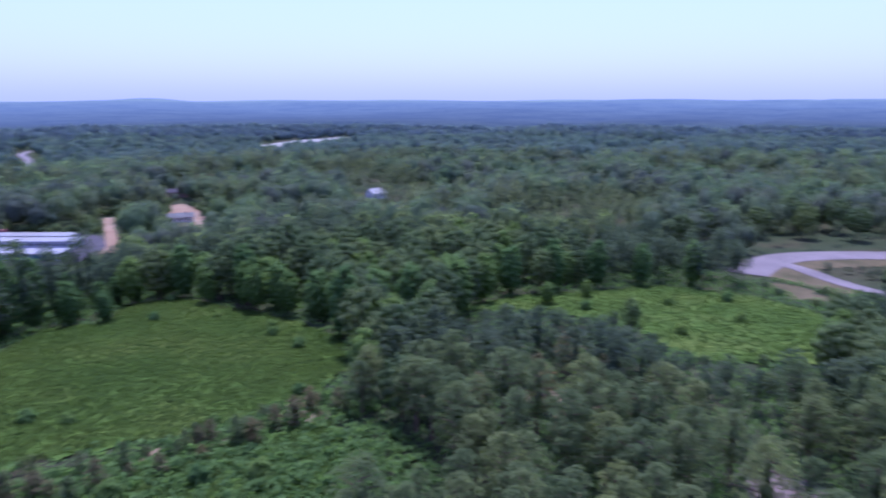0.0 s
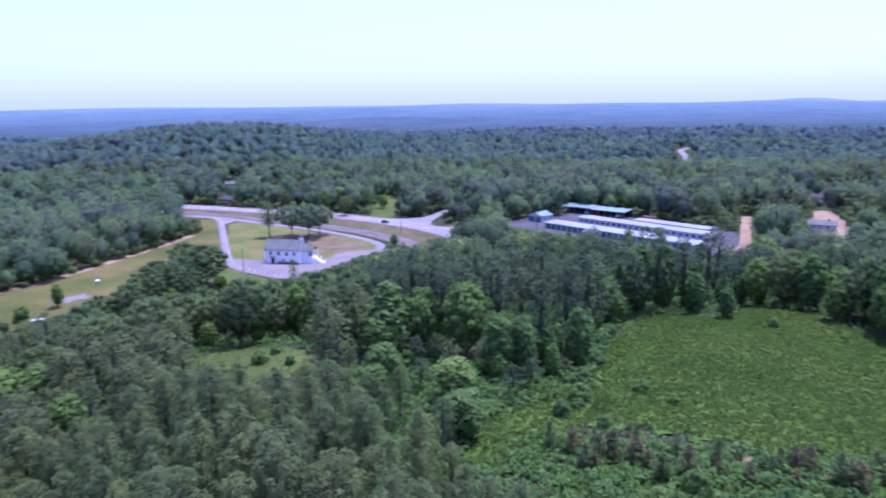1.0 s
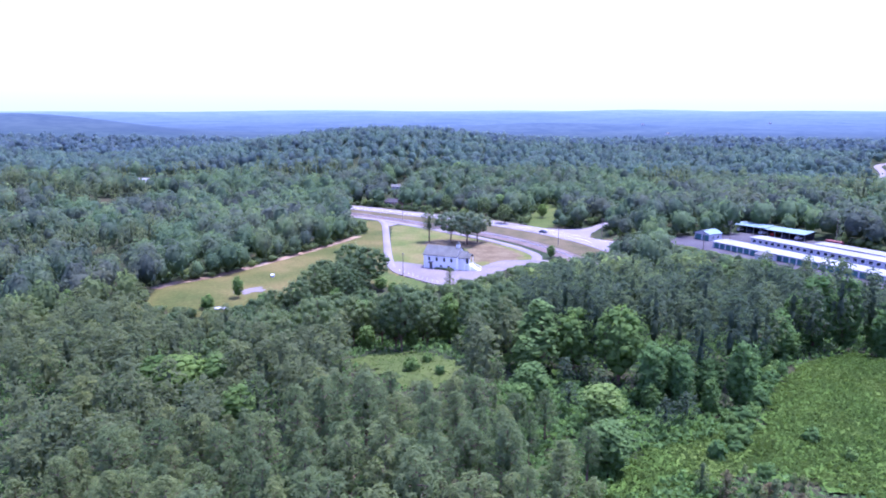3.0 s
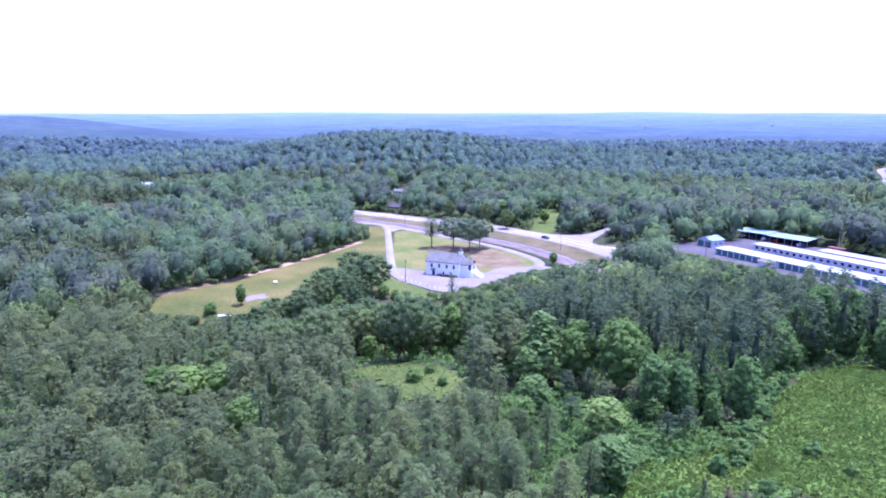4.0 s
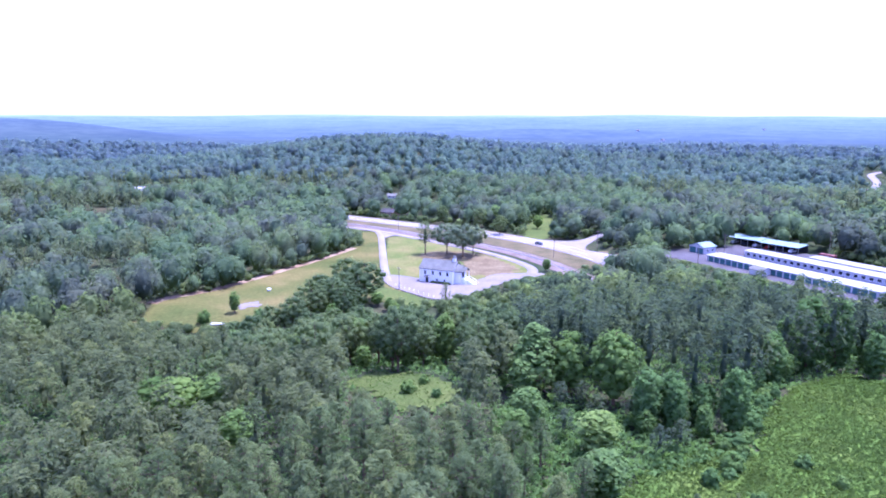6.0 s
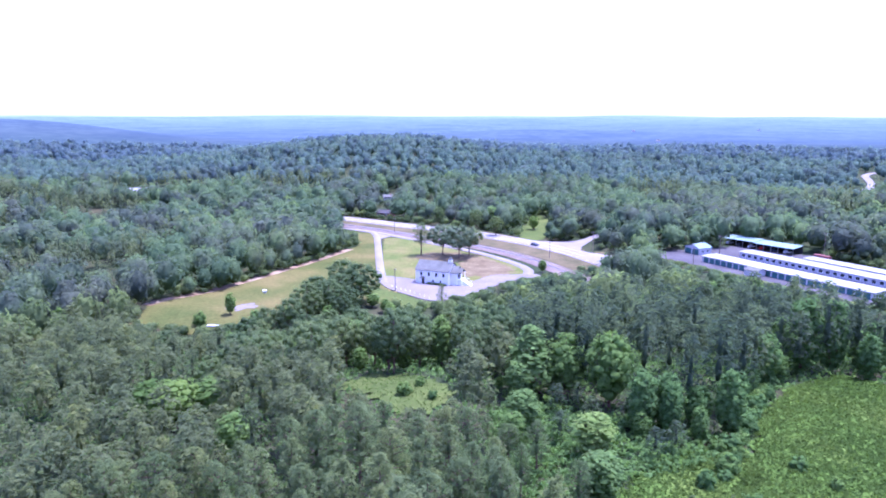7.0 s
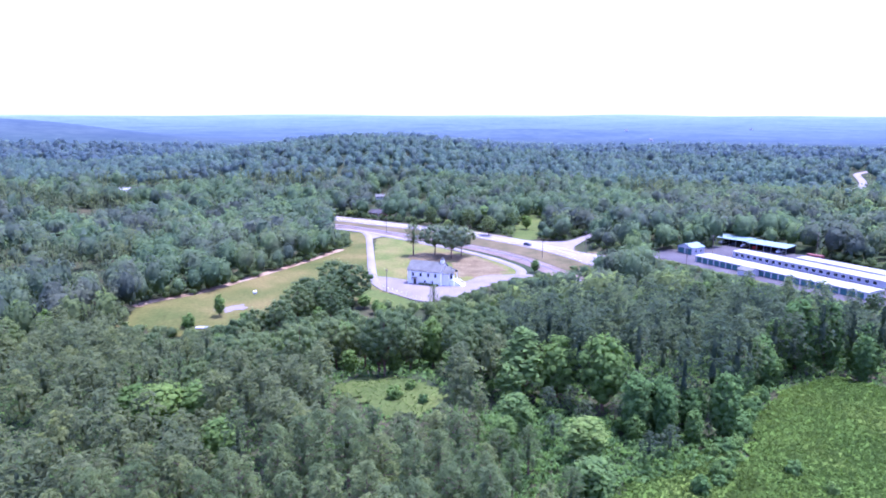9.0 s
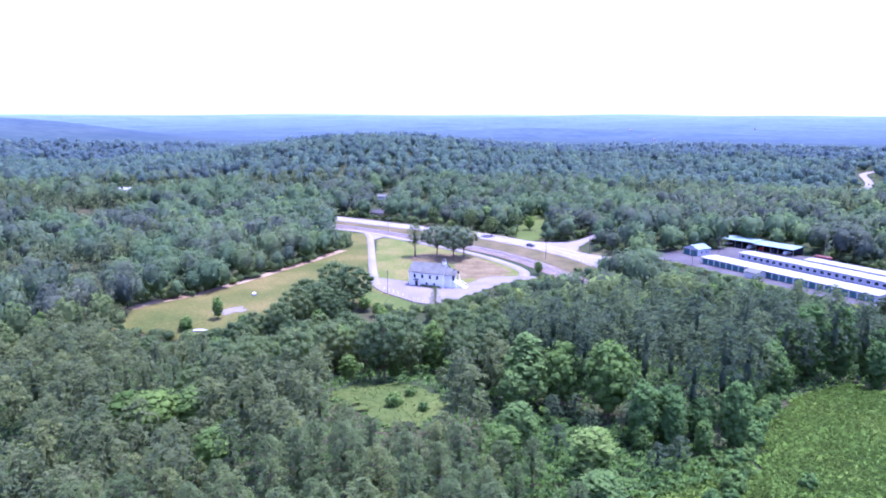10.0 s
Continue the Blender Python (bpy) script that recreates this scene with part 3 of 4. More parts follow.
def crown_shape(rng, h, width, low, blobs, cards, size, cone=0.0, loose=1.0):
    """Blobs of a broadleaf crown: many uneven bulges round a dome, or round a cone."""
    cs, rs, limbs = [], [], []
    mid, tall = h * (1 + low) / 2, h * (1 - low) / 2
    for i in range(blobs):
        t, u = i * 2.399963, 1 - 2 * (i + 0.5) / blobs
        w = math.sqrt(max(0, 1 - u * u)) if not cone else (1 - (u * 0.5 + 0.5)) ** 0.8 * 1.25
        k = rng.uniform(0.62, 1.0)
        r = rng.uniform(0.24, 0.42) * width * (0.75 if cone else loose)
        p = ((width - r * 0.7) * w * k * math.cos(t), (width - r * 0.7) * w * k * math.sin(t), mid + (tall - r * 0.6) * u * rng.uniform(0.8, 1.0))
        cs.append(p)
        rs.append(r)
        if i % 3 == 0:
            limbs.append(((0, 0, h * max(low, 0.15)), p))
    v = leaf_cards(rng, np.array(cs), np.array(rs)[:, None], cards, size, 0.45, 0.8, (0, 0, mid - tall * 0.3))
    inner = [core(p, r * 0.58, r * 0.55, rng) for p, r in zip(cs, rs)]
    return np.concatenate([v, *inner, core((0, 0, mid - (0.25 * tall if cone else 0)), width * (0.32 if cone else 0.5) * loose ** 2, tall * (0.5 if cone else 0.58) * loose ** 2, rng)]), limbs


def make_tree(name, seed, form, h, width, low, mat, label, category, blobs=30, cards=620, size=0.5, cone=0.0, loose=1.0):
    """A tree built at the origin: an Empty with a trunk with limbs, and a crown."""
    rng = np.random.default_rng(seed)
    if form == "pine":
        v, limbs = pine_shape(rng, h, width, low, blobs, cards, size)
    else:
        v, limbs = crown_shape(rng, h, width, low, blobs, cards, size, cone, loose)
    root = tagged(new(name), label, category)
    bm = bmesh.new()
    r0 = 0.022 * h * 0.6 + 0.05
    bend = rng.normal(0, 0.02 * h, 2)
    joint = (bend[0] * 0.5, bend[1] * 0.5, h * 0.5)
    tube(bm, (0, 0, -1.0), joint, r0 * 1.15, r0 * 0.75)
    tube(bm, joint, (0, 0, h * 0.93), r0 * 0.75, r0 * 0.18)
    for a, b in limbs:
        tube(bm, a, b, r0 * 0.34, r0 * 0.1, 4)
    part("trunk", bm, BARK, root)
    part("crown", from_arrays("crown", v, leaves(v), mat), None, root)
    return root


def place(proto, x, y, h, h0, turn, wide=1.0):
    s = h / h0
    ob = copy_thing(proto, Matrix.Translation((x, y, float(height(x, y)))) @ Matrix.Rotation(turn, 4, "Z") @ Matrix.Diagonal((s * wide, s * wide, s, 1)))
    return ob


PROTO = {}
for k in range(4):
    PROTO["pine", k] = (make_tree("pine_tree", 10 + k, "pine", 13, (3.1, 3.5, 2.9, 3.3)[k], (0.26, 0.34, 0.2, 0.3)[k], PINE, "grey-green loblolly pine with tufted branches in the wood", "pine tree", 72, 2300, 0.28), 13)
    PROTO["oak", k] = (make_tree("oak_tree", 20 + k, "oak", 14, 5.2, (0.12, 0.2, 0.08, 0.16)[k], OAK, "dark green broadleaf tree with a lumpy rounded crown", "tree", 46, 1050, 0.35, 0.0, 0.8), 14)
for k in range(3):
    PROTO["vine", k] = (make_tree("vine_covered_tree", 30 + k, "oak", 15, 3.6, -0.02, VINE, "tall tree draped to the ground in dark green vines", "tree", 48, 1700, 0.42, 0.0), 15)
    PROTO["bright", k] = (make_tree("sweetgum_tree", 40 + k, "oak", 11, 3.2, 0.08, BRIGHT, "bright yellow-green young broadleaf tree", "tree", 36, 1400, 0.33), 11)
for k in range(2):
    PROTO["pale", k] = (make_tree("poplar_tree", 50 + k, "oak", 14, 3.1, 0.03, PALE, "pale green tulip poplar with a pointed crown", "poplar tree", 60, 2000, 0.33, (0.9, 0.0)[k]), 14)
    PROTO["yard", k] = (make_tree("churchyard_oak", 80 + k, "oak", 14, 7.4, 0.28, YARDOAK, "tall spreading oak with a bare lower trunk on the lawn", "oak tree", 46, 2000, 0.36, 0.0, 0.62), 14)
    PROTO["scrub", k] = (make_tree("young_pine", 60 + k, "pine", 7, 1.9, 0.08, SCRUB if k else PINE, ("thin grey-green young pine in a scrubby row", "dry brownish young pine in a scrubby row")[k], "young pine", 34, 700, 0.36), 7)
    PROTO["bush", k] = (make_tree("bush", 70 + k, "oak", 2.4, 1.5, -0.2, (VINE, BRIGHT)[k], ("dark green rounded bush in the meadow", "bright green leafy bush at the wood's edge")[k], "bush", 14, 420, 0.26), 2.4)

CUT = [(FRONT_OPEN, 0), (RED_EAST, 0), (GREY_EAST, 0), (LOT_STRIP, 0), (SHED_STRIP, 0), (MEADOW_MAIN, 0), (MEADOW_LOBE, 0), (MEADOW_LOW, 0), (MEADOW_EAST, 0), (GLADE, 0), (SAND, 3), (SOIL, 2), (FIELD_CHURCH, 0), (LAWN_CHURCH, 0), (LOT, 0), (YARD_STORE, 0), (CLEARING_FAR, 0), (BARE_EAST, 0), (JUNCTION, 2)]
LINES = [(HIGHWAY[1:], 10), (SERVICE[1:], 5), (RAILWAY[1:], 8), (DRIVE, 5), (TRACK_EAST[:4], 4), (FAR_ROAD, 8), ([(236, 27), (254, 25), (270, 20), (284, 4), (294, -16)], 10), ([(262, 22), (254, 12), (242, 4), (232, -5), (222, -20)], 6)]
STANDOUT = (
    ("pale", 0, 15, 140, 15.5, 2.1), ("pale", 1, 12.5, 137, 9.5, 1.7), ("pale", 1, 12, 122, 9, 1.8), ("pale", 1, 23, 113, 8.6, 2.1), ("pale", 1, 21.5, 99, 8.8, 2.0), ("bright", 1, 9.5, 117, 7, 1.4),
    ("bright", 1, 30, 134, 16.5, 1.15), ("bright", 2, 22, 139, 13.8, 1.2), ("vine", 0, 80, 161, 19, 1.15), ("vine", 1, 87.5, 162, 18, 1.0), ("vine", 2, 73.5, 158, 14, 1.15), ("oak", 3, 134, 223, 9, 0.9), ("bright", 0, 69, 149, 8, 1.2),
    ("vine", 1, 91, 153, 11, 1.1), ("vine", 0, 95, 146, 8, 1.2), ("vine", 2, 99, 166, 12, 1.2), ("vine", 2, 119, 148, 14.5, 1.1), ("vine", 1, 123, 130, 15.5, 1.0),
    ("vine", 0, 121, 117, 13, 1.1), ("vine", 2, 120, 104, 12.5, 1.2), ("vine", 1, 114, 92, 16.5, 1.0), ("vine", 0, 118, 86, 16, 1.1), ("vine", 2, 125, 82, 15.5, 1.1),
    ("vine", 0, 136, 77, 16, 1.1), ("vine", 1, 142, 83, 14, 1.1), ("vine", 2, 150, 84, 13, 1.1), ("vine", 0, 164, 76, 14, 1.1), ("vine", 1, 174, 68, 15, 1.0), ("vine", 2, 186, 60, 14, 1.1), ("vine", 1, 196, 50, 13, 1.1), ("vine", 0, 206, 38, 14, 1.0),
    ("vine", 1, 38, 121, 10.5, 0.9), ("vine", 2, 33, 121, 5.4, 1.5), ("vine", 0, 43, 120, 7, 1.1), ("vine", 2, 49, 122, 13, 1.0),
    ("bright", 0, -40, 120, 9.5, 1.6), ("bright", 1, -59, 140, 11, 1.9), ("bright", 2, -66, 143, 9.8, 1.8), ("bright", 1, -52, 143, 9.5, 1.8), ("bright", 0, -13, 165, 6, 1.4), ("bright", 2, 0, 158, 6, 1.2), ("bright", 1, -24, 167, 7, 1.1),
    ("oak", 0, -44, 262, 16.5, 1.3), ("oak", 2, -36, 256, 16, 1.5), ("bright", 1, -31, 250, 5.5, 1.8), ("oak", 2, -43, 251, 13, 1.5), ("oak", 0, -52, 252, 12, 1.4), ("oak", 0, -38, 245, 9, 1.5), ("bright", 2, -26, 244, 5, 1.7), ("oak", 0, -55, 224, 15, 1.1), ("oak", 1, -51, 232, 15, 1.2), ("oak", 2, -62, 222, 12.5, 1.2), ("oak", 3, -45, 239, 14, 1.2), ("oak", 1, -40, 234, 12, 1.1),
    ("pine", 1, -18.6, 345, 16.5, 1.4), ("oak", 1, 10, 421, 13.5, 1.0), ("oak", 0, 21, 403, 12.5, 1.1), ("oak", 2, 35, 420, 12, 1.0), ("pale", 1, 20, 434, 14, 1.9), ("oak", 3, -13, 437, 13, 1.0), ("bright", 1, 45, 426, 9, 1.4), ("yard", 0, -8, 346, 16, 1.05), ("yard", 1, 0, 338, 16.5, 1.25), ("yard", 0, 5, 345, 15, 1.0), ("bright", 1, 37, 309, 6, 1.3),
    ("oak", 0, 305, 32, 14, 1.1), ("oak", 2, 313, 15, 15, 1.1), ("oak", 1, 318, -3, 14, 1.2), ("oak", 3, 299, 45, 15, 1.1), ("oak", 1, 325, 22, 16, 1.2), ("oak", 0, 332, 5, 16, 1.2), ("oak", 2, 284, 49, 14, 1.1), ("oak", 3, 268, 54, 14, 1.1), ("scrub", 1, 108, 45, 7, 1.2), ("scrub", 1, 100, 40, 8, 1.2), ("scrub", 1, 113, 35, 7, 1.2), ("scrub", 1, 95, 50, 7, 1.1), ("scrub", 1, 104, 27, 6.5, 1.3), ("scrub", 1, 118, 44, 8, 1.1), ("scrub", 1, 90, 34, 6, 1.2), ("bright", 0, 172, 58, 5, 1.3), ("bright", 2, 160, 64, 6, 1.4), ("oak", 1, 145, 39, 9, 0.7))
LOW_STAND = [(4, 92), (6, 130), (12, 138), (30, 130), (47, 121), (45, 112), (25, 104), (18, 88)]
GAPS = [(tx, ty, 5.0 if kind in ("pale", "oak") else 3.6) for kind, _, tx, ty, _, _ in STANDOUT] + [(-57, 558, 7), (-50, 482, 9), (-2, 469, 9), (-257, 560, 14), (300, 215, 8), (333, 243, 9), (282, 354, 10), (212, 252, 16), (262, 222, 10), (110, 331, 9), (236, 20, 8), (142, 340, 11), (151, 330, 10), (134, 349, 9), (160, 322, 8)]


def open_ground(x, y, gaps=True):
    bad = np.zeros(np.shape(x), bool)
    for poly, _ in CUT:
        bad |= inside(poly, x, y)
    for line, w in LINES:
        bad |= near_line(line, x, y) < w
    for cx, cy, r in GAPS if gaps else ():
        bad |= np.hypot(x - cx, y - cy) < r
    return bad


def disc(x, y, r):
    return [(x + r * math.cos(t), y + r * math.sin(t)) for t in (k * math.pi / 4 for k in range(8))]


# areas the camera must see past the trees, each with a lift in metres
KEPT_IN_VIEW = [(MEADOW_MAIN, 0), (MEADOW_LOBE, 0), (MEADOW_LOW, 0), (MEADOW_EAST, 0), (GLADE, 0), (SAND, 0), (SOIL, 0), (FIELD_CHURCH, 2.0), (LAWN_CHURCH, 0), (LOT, 0.5), (ROADS_OPEN, 0), (YARD_STORE, 0),
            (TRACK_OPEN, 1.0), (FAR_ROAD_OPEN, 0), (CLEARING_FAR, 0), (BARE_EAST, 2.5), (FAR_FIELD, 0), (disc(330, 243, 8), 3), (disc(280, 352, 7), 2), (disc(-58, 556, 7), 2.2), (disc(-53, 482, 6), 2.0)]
KEPT_IN_VIEW += [(disc(tx, ty, 2.5), 4.0) for kind, _, tx, ty, _, _ in STANDOUT if kind in ("bright", "pale") or (kind == "oak" and tx > 20)]


def sightline_top(x, y):
    """Highest tree tops, over church level, that leave the listed areas behind them in the camera's view: lowest in
    front of each area, rising away from it.
    """
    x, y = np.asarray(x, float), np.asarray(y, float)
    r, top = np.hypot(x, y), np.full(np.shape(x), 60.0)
    for poly, lift in KEPT_IN_VIEW:
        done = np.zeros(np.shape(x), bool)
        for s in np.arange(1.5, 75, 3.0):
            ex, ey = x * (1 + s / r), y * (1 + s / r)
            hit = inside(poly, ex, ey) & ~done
            # 60 m over the distance: slope of sight down from the camera
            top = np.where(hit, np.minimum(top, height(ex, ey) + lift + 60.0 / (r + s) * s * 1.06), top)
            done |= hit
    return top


def scatter(rng, x0, x1, y0, y1, gap, jitter=0.42):
    xs, ys = np.meshgrid(np.arange(x0, x1, gap), np.arange(y0, y1, gap))
    x = xs.ravel() + rng.uniform(-jitter, jitter, xs.size) * gap
    y = ys.ravel() + rng.uniform(-jitter, jitter, xs.size) * gap
    return x, y


def patches(x, y, s, o):
    return np.array([noise.noise(Vector((a / s + o, b / s, o))) for a, b in zip(x, y)])


# the woods near by, tree by tree
rng = np.random.default_rng(5)
x, y = scatter(rng, -170, 262, -60, 262, 5.5)
r, az = np.hypot(x, y), np.degrees(np.arctan2(x, y))
keep = (r > 50) & (r < 262) & (az > -42) & (az < 106) & ~open_ground(x, y)
x, y, r, az = x[keep], y[keep], r[keep], az[keep]
piney = patches(x, y, 45, 1.7) + 0.55 * ((y < 150) & (x < 20)) + 0.9 * ((y < 128) & (x >= 0) & (x < 52)) + 0.6 * ((x > 14) & (x < 35) & (y > 125) & (y < 215)) + 0.8 * ((x >= 35) & (x < 100) & (y > 125) & (y < 215)) + 0.5 * ((x > 60) & (y < 70)) - 0.5 * ((x > 78) & (y < 24)) - 0.7 * ((y > 150) & (x < 14) & (x > -58)) + 0.3 * ((x < -58) & (y < 235))
pick = rng.uniform(size=len(x))
order = np.argsort(r)
tops, base = sightline_top(x, y), height(x, y)
count, spare = {"pine": 0, "oak": 0, "bright": 0}, []
for i in order:
    g = float(base[i])
    kind = "pine" if piney[i] + 0.3 * (pick[i] - 0.5) > 0.12 else ("bright" if pick[i] > (0.62 if x[i] > 95 and y[i] > 30 else 0.88) else "oak")
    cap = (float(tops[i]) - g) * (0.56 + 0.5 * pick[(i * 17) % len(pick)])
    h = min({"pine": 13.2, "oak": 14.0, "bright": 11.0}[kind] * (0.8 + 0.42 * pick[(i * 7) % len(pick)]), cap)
    if x[i] > 35 and 150 < y[i] < 245 and x[i] < 135:
        cap *= 1.3
    if x[i] > 60 and y[i] < 70:
        h *= 0.88
    if 14 < x[i] < 105 and 122 < y[i] < 235:
        h = min(h * (1.4 if kind == "pine" else 1.05), cap * 1.12)
    if inside(LOW_STAND, x[i], y[i]):
        h = min(h, 9.5 if y[i] < 108 and x[i] < 19 else 6.5)
        if pick[(i * 13) % len(pick)] < 0.15:
            continue
    if h < 0.8:
        continue
    h = max(h, 2.6)
    if kind == "pine" and pick[(i * 3) % len(pick)] < (0.42 if 14 < x[i] < 105 and 122 < y[i] < 235 else 0.2 if x[i] > 60 and y[i] < 70 else 0.05 if r[i] < 140 else 0.22):
        continue
    if kind == "oak" and pick[(i * 3) % len(pick)] < 0.56:
        continue
    if count[kind] >= 270:
        spare.append((x[i], y[i], g, h, kind))
        continue
    count[kind] += 1
    k = int(pick[(i * 5) % len(pick)] * 3.999) % (3 if kind == "bright" else 4)
    proto, h0 = PROTO[kind, k]
    place(proto, x[i], y[i], h, h0, pick[(i * 11) % len(pick)] * 6.28, min(1.6, max(1.0, 11.0 / h)) if kind != "pine" else (0.88 + 0.4 * pick[(i * 19) % len(pick)]) * (1.3 if x[i] > 60 and y[i] < 70 else 1.0))

# trees that stand out: kind, variant, place, height, width
for kind, k, tx, ty, h, wide in STANDOUT:
    proto, h0 = PROTO[kind, k]
    place(proto, tx, ty, h, h0, tx * 1.7, wide)
edge = smooth_line([(35, 123), (44, 123), (53, 129), (66, 146), (80, 160), (92, 163), (106, 164), (118, 153)], 4.6)
for k, (tx, ty) in enumerate(edge):
    if 71 < tx < 93:
        continue
    proto, h0 = PROTO["vine", k % 3]
    place(proto, tx - 1.5 + rng.uniform(-1, 1), ty + 1.5 + rng.uniform(-1, 1), rng.uniform(6, 12.5), h0, k * 1.9, 1.25)
for k in range(40):
    u = k / 39
    tx, ty = 34 + 50 * u + rng.uniform(-1, 1), 90 - 18 * u + rng.uniform(-5.0, 4.0)
    place(*[(p, tx, ty, rng.uniform(1.8, 5.2), h0, tx * 3.1, rng.uniform(1.1, 1.6)) for p, h0 in [PROTO["scrub", k % 2]]][0])
for k, (tx, ty, h) in enumerate(((56, 110, 2.6), (59, 104, 2.0), (101, 137, 2.6), (-11, 141, 3.0), (-8, 146, 2.2), (-5, 138, 2.0), (45, 116, 2.4), (39, 104, 3.0), (44, 98, 2.6), (70, 84, 2.0), (86, 80, 2.4), (48, 78, 3.6), (40, 74, 4.0), (57, 72, 3.0), (62, 66, 3.2), (66, 72, 2.0), (160, 54, 3.0), (176, 38, 2.6), (190, 26, 3.0), (152, 30, 2.8), (170, 20, 2.6), (114, 147, 2.2), (110, 126, 1.6), (107, 106, 2.4), (104, 96, 2.6), (111, 110, 2.0))):
    proto, h0 = PROTO["bush", (k * 3 + k // 4) % 2]
    place(proto, tx, ty, h, h0, k * 2.1, 1.1)
for k, (tx, ty) in enumerate(smooth_line([(44, 107), (51, 120), (57, 130), (65, 142), (71, 150)], 2.1)):
    proto, h0 = PROTO["bush", (k * 5 + k // 3) % 2]
    place(proto, tx - 1 + rng.uniform(-0.8, 0.8), ty + rng.uniform(-0.8, 0.8), rng.uniform(1.5, 3.4), h0, k * 1.3, 1.3)
for kind, k, tx, ty, h, wide in (("bush", 1, -88, 232, 4.5, 1.0), ("bright", 2, -80, 240, 8.0, 1.0), ("bush", 0, -70, 236, 3.5, 1.2), ("bush", 1, -60, 242, 3.0, 1.2), ("pine", 2, -6, 250, 9.0, 1.2)):
    place(PROTO[kind, k][0], tx, ty, h, PROTO[kind, k][1], tx * 0.7, wide)
for proto, h0 in PROTO.values():
    for o in (*proto.children_recursive, proto):
        bpy.data.objects.remove(o)

# the woods farther off, as masses
def mass(name, x, y, h, width, cards, size, mat, seed, label, pine=None):
    """Many crowns in one mesh: ten shapes, turned and sized; size is the clump's size against the crown's width."""
    rng = np.random.default_rng(seed)
    out, g = [], height(x, y)
    which, turn, tones = rng.integers(0, 10, len(x)), rng.uniform(0, 6.28, len(x)), rng.uniform(0.05, 1, len(x))
    if pine is not None:
        which = np.where(pine, which % 4, 4 + which % 6)
    for k in range(10):
        rows = np.nonzero(which == k)[0]
        rg = np.random.default_rng(seed + k)
        if pine is not None and k < 4:
            unit, _ = pine_shape(rg, 13, 3.0, 0.3, 44, cards, size * 5.0)
            unit = unit / np.array([6.4, 6.4, 13.0, 1, 1, 1])
        else:
            cs = []
            for i in range(18):
                t, u = i * 2.4, 1 - 2 * (i + 0.5) / 18 * 0.85
                w = math.sqrt(max(0, 1 - u * u))
                cs.append((0.36 * w * math.cos(t) * rg.uniform(0.7, 1), 0.36 * w * math.sin(t) * rg.uniform(0.7, 1), 0.5 + 0.36 * u * rg.uniform(0.8, 1)))
            unit = leaf_cards(rg, np.array(cs), np.full((18, 1), 0.15) * rg.uniform(0.7, 1.3, (18, 1)), cards, size, 0.5, 0.85, (0, 0, 0.3))
            body = core((0, 0, 0.5), 0.33, 0.36, rg)
            unit = np.concatenate([unit, body])
        c, s = np.cos(turn[rows])[:, None], np.sin(turn[rows])[:, None]
        ux, uy, uz = unit[:, 0] * width[rows, None], unit[:, 1] * width[rows, None], unit[:, 2] * h[rows, None]
        nx, ny, nz = unit[:, 3], unit[:, 4], np.broadcast_to(unit[:, 5], ux.shape)
        out.append(np.stack([x[rows, None] + c * ux - s * uy, y[rows, None] + s * ux + c * uy, g[rows, None] + uz, c * nx - s * ny, s * nx + c * ny, nz,
                             np.broadcast_to(tones[rows, None], ux.shape)], 2).reshape(-1, 7))
    v = np.concatenate(out)
    tagged(part(name, from_arrays(name, v, leaves(v), mat), None), label, name, "", "stuff")


rng = np.random.default_rng(9)
x, y = scatter(rng, -430, 640, -150, 640, 8.6)
r, az = np.hypot(x, y), np.degrees(np.arctan2(x, y))
keep = (r > 262) & (r < 640) & (az > -38) & (az < 103) & ~open_ground(x, y)
x, y = x[keep], y[keep]
h = rng.uniform(8.5, 19, len(x)) * (1 + 0.25 * patches(x, y, 60, 4.2))
h = np.minimum(h, sightline_top(x, y) - height(x, y))
ok = (h > 3.5) & ((np.hypot(x, y) < 430) | (rng.uniform(size=len(x)) < 0.88))
x, y, h = x[ok], y[ok], h[ok]
dark = (patches(x, y, 70, 8.1) > 0.12) & ~((y < 640) & (x > -90) & (x < 130))
close = np.hypot(x, y) < 350
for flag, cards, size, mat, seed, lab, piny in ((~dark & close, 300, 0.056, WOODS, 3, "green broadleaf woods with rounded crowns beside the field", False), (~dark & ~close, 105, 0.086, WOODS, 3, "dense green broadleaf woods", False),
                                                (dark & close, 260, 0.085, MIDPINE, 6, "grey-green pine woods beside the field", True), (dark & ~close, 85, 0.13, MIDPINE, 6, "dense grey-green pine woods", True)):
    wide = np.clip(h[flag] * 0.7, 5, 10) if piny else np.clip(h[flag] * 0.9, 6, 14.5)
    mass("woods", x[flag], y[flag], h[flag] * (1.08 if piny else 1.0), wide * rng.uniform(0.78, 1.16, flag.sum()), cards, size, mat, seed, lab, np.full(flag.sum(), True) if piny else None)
sx, sy, sh = (np.array([s[j] for s in spare]) for j in (0, 1, 3))
sp = np.array([s[4] == "pine" for s in spare])
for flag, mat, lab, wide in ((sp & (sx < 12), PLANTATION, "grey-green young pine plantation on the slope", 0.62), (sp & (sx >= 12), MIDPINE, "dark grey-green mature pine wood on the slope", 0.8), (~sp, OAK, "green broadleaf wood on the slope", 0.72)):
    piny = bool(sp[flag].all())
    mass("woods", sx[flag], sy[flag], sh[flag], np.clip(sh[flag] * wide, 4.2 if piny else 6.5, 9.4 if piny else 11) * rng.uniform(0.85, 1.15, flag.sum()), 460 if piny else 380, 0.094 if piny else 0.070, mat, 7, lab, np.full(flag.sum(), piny))
